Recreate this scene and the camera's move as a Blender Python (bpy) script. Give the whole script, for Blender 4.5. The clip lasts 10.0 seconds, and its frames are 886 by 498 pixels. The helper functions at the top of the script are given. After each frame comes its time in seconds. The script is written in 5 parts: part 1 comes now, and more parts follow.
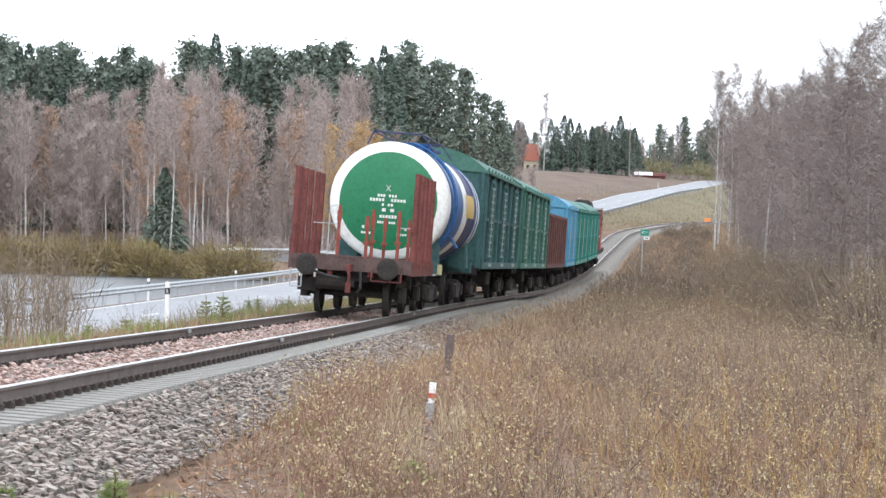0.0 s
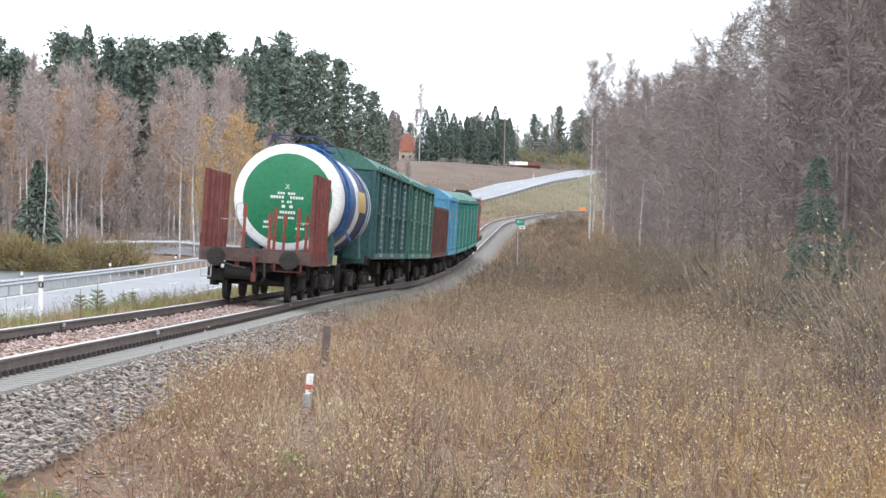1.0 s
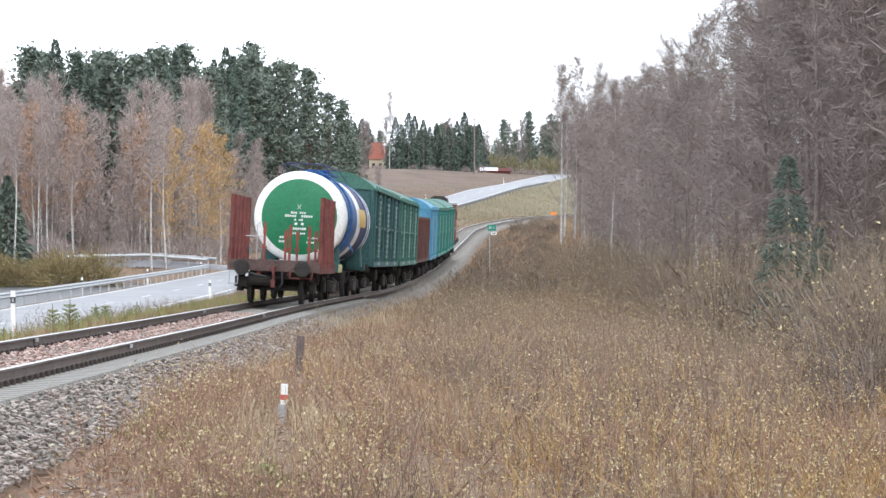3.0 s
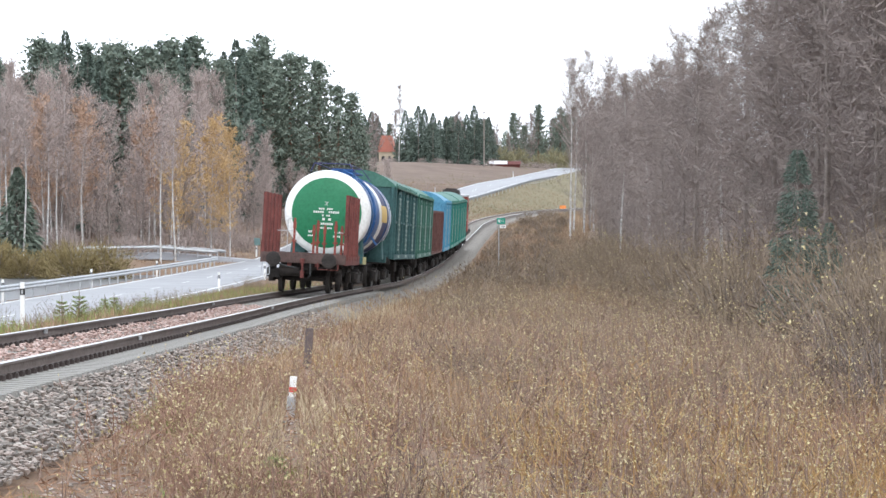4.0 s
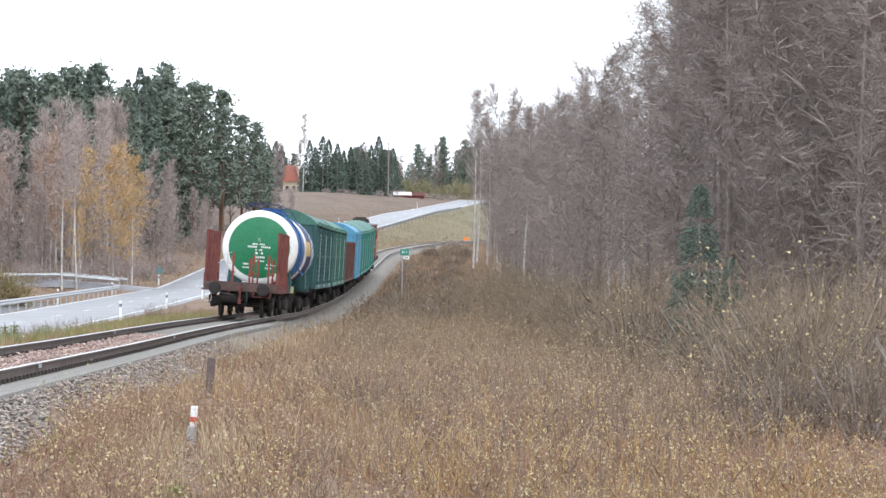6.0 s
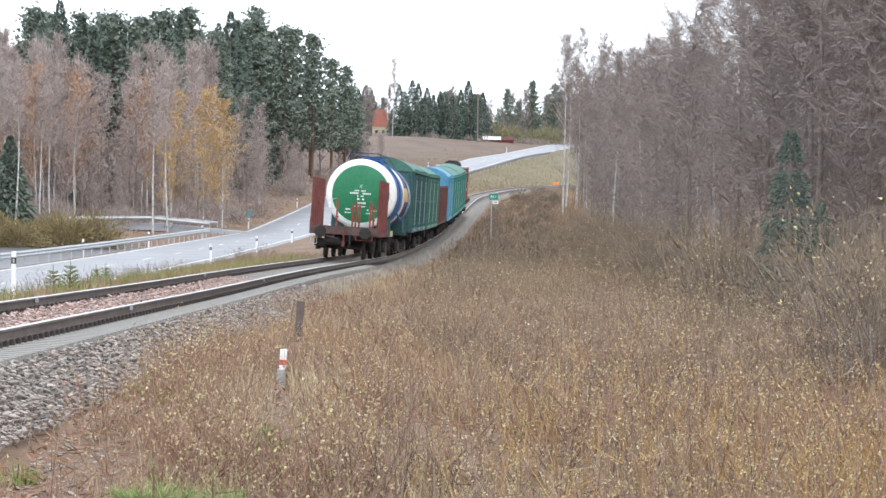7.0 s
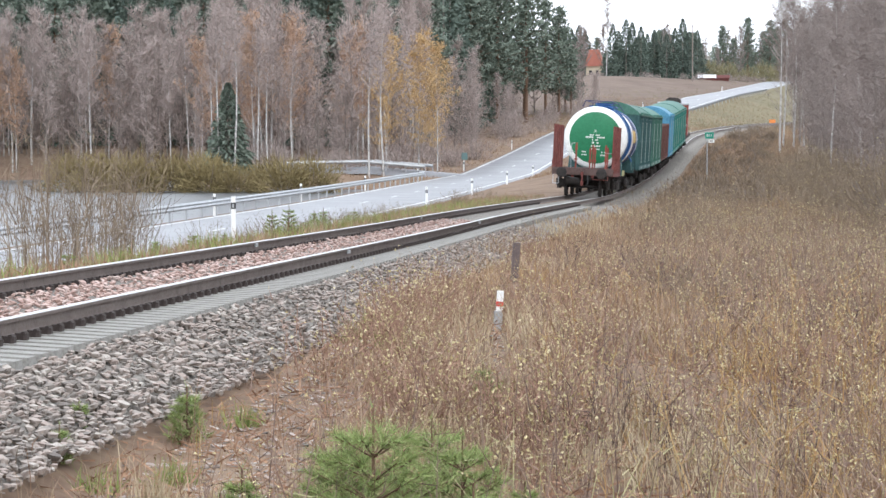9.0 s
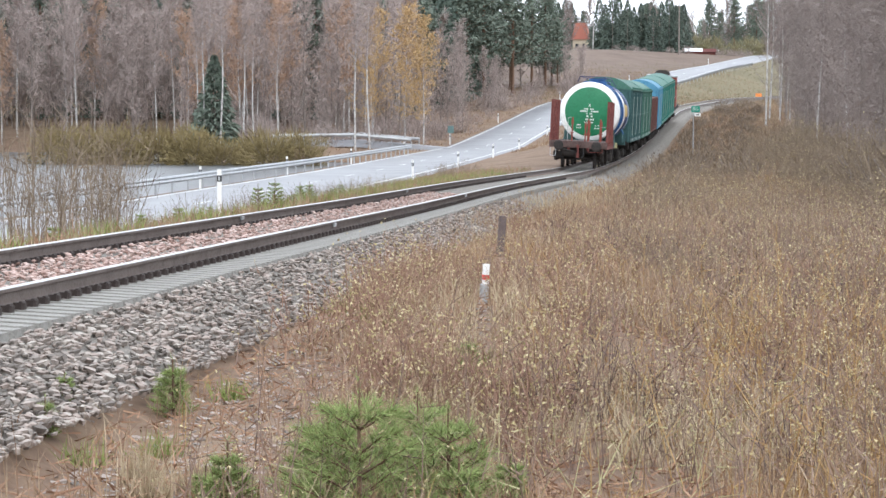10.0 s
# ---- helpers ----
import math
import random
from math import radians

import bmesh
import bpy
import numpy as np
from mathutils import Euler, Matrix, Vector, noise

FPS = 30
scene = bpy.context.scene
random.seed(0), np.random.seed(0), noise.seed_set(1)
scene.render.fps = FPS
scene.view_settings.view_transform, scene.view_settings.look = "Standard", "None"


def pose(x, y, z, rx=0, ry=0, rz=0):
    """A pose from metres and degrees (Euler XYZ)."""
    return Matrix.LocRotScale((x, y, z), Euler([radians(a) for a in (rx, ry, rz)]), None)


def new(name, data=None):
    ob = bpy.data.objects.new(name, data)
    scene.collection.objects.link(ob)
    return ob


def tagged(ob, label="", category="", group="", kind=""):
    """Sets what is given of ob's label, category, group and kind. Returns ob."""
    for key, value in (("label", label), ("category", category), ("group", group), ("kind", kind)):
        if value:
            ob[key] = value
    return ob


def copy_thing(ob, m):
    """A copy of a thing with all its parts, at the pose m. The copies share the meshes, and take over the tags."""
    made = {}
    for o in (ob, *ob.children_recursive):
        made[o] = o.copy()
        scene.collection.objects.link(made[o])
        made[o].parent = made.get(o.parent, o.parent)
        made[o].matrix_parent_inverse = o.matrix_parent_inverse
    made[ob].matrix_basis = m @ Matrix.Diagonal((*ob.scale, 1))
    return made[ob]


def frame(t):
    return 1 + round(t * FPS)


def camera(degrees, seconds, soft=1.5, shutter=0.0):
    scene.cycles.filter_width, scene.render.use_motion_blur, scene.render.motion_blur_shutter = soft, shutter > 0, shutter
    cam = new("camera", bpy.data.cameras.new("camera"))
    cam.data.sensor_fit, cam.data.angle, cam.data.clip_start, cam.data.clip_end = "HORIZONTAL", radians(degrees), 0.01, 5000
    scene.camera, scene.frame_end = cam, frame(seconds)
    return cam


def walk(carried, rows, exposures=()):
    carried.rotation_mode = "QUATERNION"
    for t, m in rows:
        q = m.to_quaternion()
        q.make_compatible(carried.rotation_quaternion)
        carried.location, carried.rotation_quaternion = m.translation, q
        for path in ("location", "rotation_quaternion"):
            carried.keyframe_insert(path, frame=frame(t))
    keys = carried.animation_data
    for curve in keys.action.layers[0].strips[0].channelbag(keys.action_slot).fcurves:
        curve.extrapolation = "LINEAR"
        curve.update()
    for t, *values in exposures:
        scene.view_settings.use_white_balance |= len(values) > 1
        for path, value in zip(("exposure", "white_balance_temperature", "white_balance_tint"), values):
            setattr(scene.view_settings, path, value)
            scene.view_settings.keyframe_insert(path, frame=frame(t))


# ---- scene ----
# ---------- camera ----------
EYE = (0.0, 0.0, 1.6)
LENS = 22.18
TURNS = [
    (0, 5.091, -0.535, -1.310), (0.5, 2.451, -0.484, -0.748), (1, 1.946, -0.715, -0.886),
    (1.5, 1.114, -1.262, -0.614), (2, 1.789, -2.300, 0.047), (2.5, 1.325, -2.697, 0.007),
    (3, 1.238, -0.533, 0.267), (4.3, 1.717, -0.914, -0.157), (4.5, 2.010, -1.674, -0.274),
    (5, 2.943, -1.796, -0.027), (5.5, 0.288, 0.012, -0.651), (6, -0.973, 0.090, -0.534),
    (6.2, -0.041, 0.033, -0.288), (7.3, 1.301, -1.777, -0.786), (7.5, 0.994, -1.894, -0.519),
    (8, 2.726, -2.274, -0.071), (8.5, 6.724, -2.961, 0.051), (9, 6.721, -2.861, 0.119),
    (9.5, 6.464, -3.204, 0.163), (10, 6.367, -3.541, -0.013)]


def aim(yaw, pitch, roll):
    return pose(*EYE, 0, 0, yaw) @ pose(0, 0, 0, pitch) @ pose(0, 0, 0, 0, roll) @ pose(0, 0, 0, 90)


cam = camera(LENS, 10.0, soft=1.5)
walk(cam, [(t, aim(a, b, c)) for t, a, b, c in TURNS])

# ---------- sky and light: a bright overcast day ----------
world = bpy.data.worlds.new("overcast_sky")
scene.world = world
world.use_nodes = True
wn, wl = world.node_tree.nodes, world.node_tree.links
sky = wn.new("ShaderNodeTexSky")
sky.sky_type, sky.sun_disc, sky.sun_elevation, sky.sun_rotation = "NISHITA", False, radians(38), radians(200)
veil = wn.new("ShaderNodeMixRGB")
veil.inputs["Fac"].default_value = 0.93
veil.inputs["Color2"].default_value = (10.1, 10.9, 12.1, 1)
wl.new(sky.outputs["Color"], veil.inputs["Color1"])
wl.new(veil.outputs["Color"], wn["Background"].inputs["Color"])
wn["Background"].inputs["Strength"].default_value = 0.10
sun = new("sun", bpy.data.lights.new("sun", "SUN"))
sun.data.energy, sun.data.angle, sun.data.color = 0.5, radians(30), (1.0, 0.98, 0.95)
sun.matrix_world = pose(0, 0, 50, 52, 0, 20)
scene.view_settings.exposure = 1.07

rng = np.random.default_rng(7)


# ---------- materials ----------
def mat(name, colours, rough=0.8, scale=3.0, bump=0.15, metal=0.0, island=0.0, spec=0.3, fine=8.0, obj=0.0):
    """colours: two or more linear colours over which two scales of noise run; island: share of the colour taken per separate piece."""
    m = bpy.data.materials.new(name)
    m.use_nodes = True
    n, l = m.node_tree.nodes, m.node_tree.links
    b = n["Principled BSDF"]
    b.inputs["Roughness"].default_value, b.inputs["Metallic"].default_value = rough, metal
    b.inputs["Specular IOR Level"].default_value = spec
    co = n.new("ShaderNodeTexCoord")
    n1, n2 = n.new("ShaderNodeTexNoise"), n.new("ShaderNodeTexNoise")
    n1.inputs["Scale"].default_value, n2.inputs["Scale"].default_value = scale, scale * fine
    n1.inputs["Detail"].default_value = n2.inputs["Detail"].default_value = 4
    mix = n.new("ShaderNodeMath")
    mix.operation = "MULTIPLY_ADD"
    mix.inputs[1].default_value = 0.5
    half = n.new("ShaderNodeMath")
    half.operation = "MULTIPLY"
    half.inputs[1].default_value = 0.5
    for a in (n1, n2):
        l.new(co.outputs["Object"], a.inputs["Vector"])
    l.new(n2.outputs["Fac"], half.inputs[0])
    l.new(n1.outputs["Fac"], mix.inputs[0])
    l.new(half.outputs[0], mix.inputs[2])
    fac = mix.outputs[0]
    if island or obj:
        src = n.new("ShaderNodeNewGeometry").outputs["Random Per Island"] if island else n.new("ShaderNodeObjectInfo").outputs["Random"]
        w = n.new("ShaderNodeMix")
        w.inputs[0].default_value = island or obj
        l.new(fac, w.inputs[2])
        l.new(src, w.inputs[3])
        fac = w.outputs[0]
    ramp = n.new("ShaderNodeValToRGB")
    lo, hi = (0.1, 0.9) if (island or obj) else (0.32, 0.68)
    els = ramp.color_ramp.elements
    while len(els) < len(colours):
        els.new(0.5)
    for k, c in enumerate(colours):
        els[k].position = lo + (hi - lo) * k / (len(colours) - 1)
        els[k].color = (*c, 1)
    l.new(fac, ramp.inputs["Fac"])
    l.new(ramp.outputs["Color"], b.inputs["Base Color"])
    if bump:
        bp = n.new("ShaderNodeBump")
        bp.inputs["Strength"].default_value = bump
        bp.inputs["Distance"].default_value = 0.05
        l.new(n2.outputs["Fac"], bp.inputs["Height"])
        l.new(bp.outputs["Normal"], b.inputs["Normal"])
    return m


M = {}
M["soil"] = mat("dry_field_soil", [(0.115, 0.073, 0.05), (0.185, 0.122, 0.083), (0.255, 0.185, 0.125)], 0.95, 0.35, 0.4, fine=14)
M["ballast"] = mat("ballast_bed", [(0.09, 0.082, 0.073), (0.2, 0.182, 0.16), (0.33, 0.3, 0.265)], 0.95, 6, 1.0, fine=3)
M["turf"] = mat("olive_hill_turf", [(0.1, 0.085, 0.05), (0.155, 0.13, 0.075), (0.205, 0.17, 0.108)], 0.95, 0.12, 0.4, fine=20)
M["plough"] = mat("brown_ploughed_soil", [(0.095, 0.066, 0.05), (0.14, 0.098, 0.075), (0.185, 0.135, 0.103)], 0.95, 0.2, 0.4, fine=14)
M["stone_grey"] = mat("grey_stone", [(0.12, 0.104, 0.092), (0.26, 0.228, 0.203), (0.33, 0.268, 0.235), (0.42, 0.385, 0.345)], 0.9, 6, 0.3, island=0.75)
M["stone_red"] = mat("red_granite_stone", [(0.26, 0.16, 0.13), (0.42, 0.295, 0.255), (0.53, 0.42, 0.38)], 0.9, 6, 0.3, island=0.75)
M["concrete"] = mat("sleeper_concrete", [(0.15, 0.143, 0.13), (0.25, 0.24, 0.22), (0.32, 0.305, 0.28)], 0.9, 5, 0.2)
M["rail"] = mat("rusty_rail_steel", [(0.09, 0.072, 0.064), (0.15, 0.122, 0.108), (0.19, 0.155, 0.14)], 0.7, 4, 0.2, metal=0.1)
M["railhead"] = mat("polished_rail_head", [(0.36, 0.35, 0.34), (0.5, 0.49, 0.48)], 0.35, 4, 0.05, metal=0.9)
M["clip"] = mat("rail_clip_iron", [(0.03, 0.022, 0.02), (0.06, 0.045, 0.04)], 0.8, 9, 0.1)
M["asphalt"] = mat("wet_asphalt", [(0.15, 0.15, 0.158), (0.21, 0.21, 0.22), (0.27, 0.27, 0.28)], 0.5, 0.35, 0.2, spec=0.45, fine=40)
M["line"] = mat("road_paint", [(0.6, 0.6, 0.58), (0.8, 0.8, 0.78)], 0.5, 2, 0.05)
M["zinc"] = mat("galvanised_steel", [(0.32, 0.33, 0.34), (0.47, 0.48, 0.49)], 0.5, 2, 0.05, metal=0.5)
M["white"] = mat("white_plastic", [(0.7, 0.7, 0.69), (0.82, 0.82, 0.8)], 0.5, 4, 0.02)
M["black"] = mat("black_plastic", [(0.02, 0.02, 0.02), (0.04, 0.04, 0.04)], 0.5, 4, 0.02)
M["grass"] = mat("dry_grass", [(0.11, 0.071, 0.052), (0.22, 0.132, 0.086), (0.32, 0.22, 0.138), (0.225, 0.14, 0.095), (0.43, 0.34, 0.23), (0.285, 0.19, 0.118)], 0.9, 0.45, 0, island=0.55)
M["stem"] = mat("brown_stems", [(0.13, 0.09, 0.075), (0.21, 0.145, 0.115), (0.31, 0.22, 0.17)], 0.9, 1, 0, island=0.7)
M["catkin"] = mat("yellow_buds", [(0.32, 0.26, 0.12), (0.45, 0.38, 0.2), (0.56, 0.49, 0.3)], 0.9, 1, 0, island=0.8)
M["green"] = mat("fresh_grass", [(0.12, 0.16, 0.045), (0.22, 0.26, 0.08), (0.32, 0.33, 0.13)], 0.9, 1, 0, island=0.8)
M["pine"] = mat("pine_needles", [(0.12, 0.165, 0.055), (0.22, 0.28, 0.095), (0.33, 0.38, 0.155)], 0.85, 2, 0, island=0.8)
# both needle colours are lifted paler and greyer to carry distance haze
M["spruce"] = mat("spruce_needles", [(0.07, 0.096, 0.08), (0.1, 0.13, 0.106), (0.135, 0.168, 0.136)], 0.9, 1, 0, island=0.7)
M["pinefar"] = mat("tall_pine_needles", [(0.095, 0.122, 0.098), (0.14, 0.17, 0.135), (0.185, 0.215, 0.172)], 0.9, 0.8, 0, island=0.7)
M["bark"] = mat("grey_bark", [(0.13, 0.11, 0.098), (0.225, 0.19, 0.168), (0.3, 0.258, 0.23)], 0.9, 3, 0.3)
M["pinebark"] = mat("pine_bark", [(0.10, 0.06, 0.04), (0.2, 0.12, 0.08)], 0.9, 3, 0.3)
M["birch"] = mat("birch_bark", [(0.08, 0.07, 0.066), (0.45, 0.43, 0.415), (0.7, 0.68, 0.66)], 0.8, 2.6, 0.1)
M["twig"] = mat("bare_twigs", [(0.165, 0.135, 0.122), (0.25, 0.208, 0.19), (0.34, 0.288, 0.265)], 0.9, 0.25, 0, island=0.6)
# reddish twigs brightened so the far wood's haze sits in their colour
M["twigred"] = mat("reddish_twigs", [(0.25, 0.2, 0.182), (0.36, 0.295, 0.27), (0.46, 0.385, 0.355)], 0.9, 0.4, 0, island=0.7)
M["thicket"] = mat("thicket_twigs", [(0.13, 0.098, 0.075), (0.21, 0.16, 0.115), (0.28, 0.22, 0.155)], 0.9, 0.4, 0, island=0.7)
M["bankgrass"] = mat("bank_grass", [(0.12, 0.105, 0.055), (0.19, 0.165, 0.088), (0.25, 0.22, 0.13)], 0.9, 0.12, 0, island=0.4)
M["redstem"] = mat("red_brown_seedlings", [(0.17, 0.1, 0.075), (0.27, 0.16, 0.115), (0.35, 0.22, 0.16)], 0.9, 1, 0, island=0.7)
# galvanised steel darkened in colour for the shadow on the hill beam's back
M["shadezinc"] = mat("dull_weathered_steel", [(0.12, 0.12, 0.12), (0.2, 0.2, 0.2)], 0.7, 2, 0.05, metal=0.2)
# thicket twigs at about 0.7: the wood edge's shade painted in, no separate species
M["alder"] = mat("dark_alder_twigs", [(0.1, 0.078, 0.064), (0.15, 0.118, 0.096), (0.21, 0.168, 0.135)], 0.9, 0.4, 0, island=0.7)
M["leafgold"] = mat("golden_birch_leaves", [(0.4, 0.26, 0.12), (0.5, 0.34, 0.17), (0.57, 0.42, 0.24)], 0.9, 0.5, 0, island=0.8)
M["leafrust"] = mat("rusty_leaves", [(0.34, 0.215, 0.15), (0.43, 0.285, 0.2), (0.5, 0.35, 0.255)], 0.9, 0.5, 0, island=0.8)
M["willow"] = mat("willow_twigs", [(0.13, 0.1, 0.05), (0.22, 0.17, 0.08), (0.31, 0.25, 0.12)], 0.9, 0.35, 0, island=0.5)
M["goldgrass"] = mat("golden_dry_grass", [(0.25, 0.14, 0.055), (0.34, 0.21, 0.085), (0.43, 0.295, 0.14)], 0.9, 0.6, 0, island=0.6)
M["straw"] = mat("bleached_straw", [(0.29, 0.22, 0.14), (0.4, 0.32, 0.21), (0.52, 0.43, 0.3)], 0.9, 0.6, 0, island=0.6)
M["darkstem"] = mat("dark_dead_stalks", [(0.06, 0.042, 0.038), (0.1, 0.07, 0.062), (0.15, 0.105, 0.09)], 0.9, 1, 0, island=0.7)
M["litter"] = mat("rusty_leaf_litter", [(0.16, 0.085, 0.055), (0.29, 0.165, 0.105), (0.4, 0.26, 0.17)], 0.95, 0.5, 0, island=0.6)
M["hazel"] = mat("olive_twigs", [(0.17, 0.155, 0.085), (0.25, 0.225, 0.125), (0.31, 0.28, 0.17)], 0.9, 0.4, 0, island=0.6)
M["bud"] = mat("pale_buds", [(0.3, 0.28, 0.14), (0.45, 0.42, 0.24)], 0.9, 1, 0, island=0.8)
M["water"] = mat("lake_water", [(0.06, 0.065, 0.07), (0.09, 0.095, 0.10)], 0.34, 0.6, 0.6, spec=0.6, fine=6)
M["rust"] = mat("rust_red_paint", [(0.075, 0.024, 0.02), (0.14, 0.042, 0.036), (0.19, 0.06, 0.05)], 0.75, 2.5, 0.15)
M["redpaint"] = mat("worn_red_paint", [(0.16, 0.04, 0.03), (0.27, 0.07, 0.05)], 0.7, 3, 0.1)
# grimy gear colour; also painted where shade fills an underside or hollow
M["grime_shade"] = mat("grimy_running_gear", [(0.012, 0.011, 0.011), (0.03, 0.026, 0.024), (0.05, 0.04, 0.036)], 0.85, 3, 0.2)
M["beam"] = mat("dirty_headstock", [(0.05, 0.032, 0.03), (0.10, 0.065, 0.058), (0.13, 0.085, 0.075)], 0.8, 4, 0.2)
M["tgreen"] = mat("tank_green_paint", [(0.012, 0.12, 0.055), (0.016, 0.16, 0.072), (0.022, 0.18, 0.085)], 0.45, 1.5, 0.03)
M["twhite"] = mat("tank_white_paint", [(0.55, 0.54, 0.5), (0.74, 0.74, 0.72), (0.8, 0.8, 0.79)], 0.5, 1.2, 0.03)
M["tblue"] = mat("tank_blue_paint", [(0.014, 0.055, 0.15), (0.025, 0.095, 0.25), (0.04, 0.13, 0.32)], 0.5, 1.2, 0.05)
M["tnavy"] = mat("tank_navy_stain", [(0.02, 0.022, 0.06), (0.045, 0.05, 0.13)], 0.6, 1.2, 0.05)
M["tyellow"] = mat("tank_yellow_paint", [(0.5, 0.33, 0.09), (0.62, 0.43, 0.14)], 0.5, 2, 0.03)
M["mark"] = mat("stencil_white", [(0.55, 0.6, 0.56), (0.7, 0.74, 0.7)], 0.6, 5, 0)
# teal and green body paint, raised and blued to include some air haze
M["boxdark"] = mat("dark_teal_wagon_paint", [(0.022, 0.062, 0.064), (0.038, 0.095, 0.096), (0.055, 0.12, 0.12)], 0.65, 1.2, 0.08)
M["boxgreen"] = mat("green_wagon_paint", [(0.03, 0.09, 0.07), (0.05, 0.135, 0.105), (0.07, 0.165, 0.13)], 0.65, 1.2, 0.08)
M["boxroof"] = mat("green_wagon_roof", [(0.025, 0.10, 0.075), (0.045, 0.15, 0.115), (0.065, 0.19, 0.15)], 0.6, 1.2, 0.08)
M["boxteal"] = mat("teal_wagon_paint", [(0.018, 0.125, 0.105), (0.03, 0.185, 0.15), (0.045, 0.23, 0.185)], 0.6, 1.2, 0.08)
M["boxblue"] = mat("sky_blue_wagon_paint", [(0.045, 0.16, 0.25), (0.075, 0.24, 0.36), (0.1, 0.28, 0.4)], 0.6, 1.2, 0.05)
M["brown"] = mat("brown_wagon_paint", [(0.065, 0.03, 0.028), (0.11, 0.05, 0.043), (0.14, 0.066, 0.056)], 0.75, 1.5, 0.1)
M["locored"] = mat("locomotive_red", [(0.2, 0.045, 0.035), (0.29, 0.065, 0.05)], 0.5, 1, 0.02)
M["signgreen"] = mat("sign_green", [(0.01, 0.2, 0.14), (0.015, 0.25, 0.17)], 0.5, 3, 0.02)
M["signblue"] = mat("sign_back", [(0.1, 0.17, 0.17), (0.14, 0.22, 0.22)], 0.6, 3, 0.02)
M["wood"] = mat("weathered_wood", [(0.09, 0.07, 0.068), (0.16, 0.125, 0.118)], 0.9, 6, 0.3)
M["roofred"] = mat("red_tile_roof", [(0.42, 0.15, 0.11), (0.5, 0.2, 0.145)], 0.8, 1, 0.1)
M["wallyellow"] = mat("pale_house_wall", [(0.5, 0.42, 0.3), (0.6, 0.52, 0.4)], 0.8, 1, 0.05)
M["wallred"] = mat("barn_red_boards", [(0.09, 0.028, 0.024), (0.13, 0.04, 0.034)], 0.8, 1, 0.05)
M["roofgrey"] = mat("pale_metal_roof", [(0.55, 0.56, 0.58), (0.7, 0.71, 0.72)], 0.5, 1, 0.02)
M["orange"] = mat("orange_sheet", [(0.65, 0.2, 0.05), (0.75, 0.27, 0.08)], 0.6, 2, 0.02)
M["glass"] = mat("dark_window_glass", [(0.02, 0.025, 0.03), (0.035, 0.04, 0.045)], 0.08, 1, 0, spec=0.8)
M["latch"] = mat("worn_pale_green_paint", [(0.2, 0.27, 0.25), (0.34, 0.4, 0.37)], 0.7, 4, 0.05)
M["redband"] = mat("red_band", [(0.5, 0.05, 0.04), (0.6, 0.08, 0.06)], 0.5, 3, 0.02)


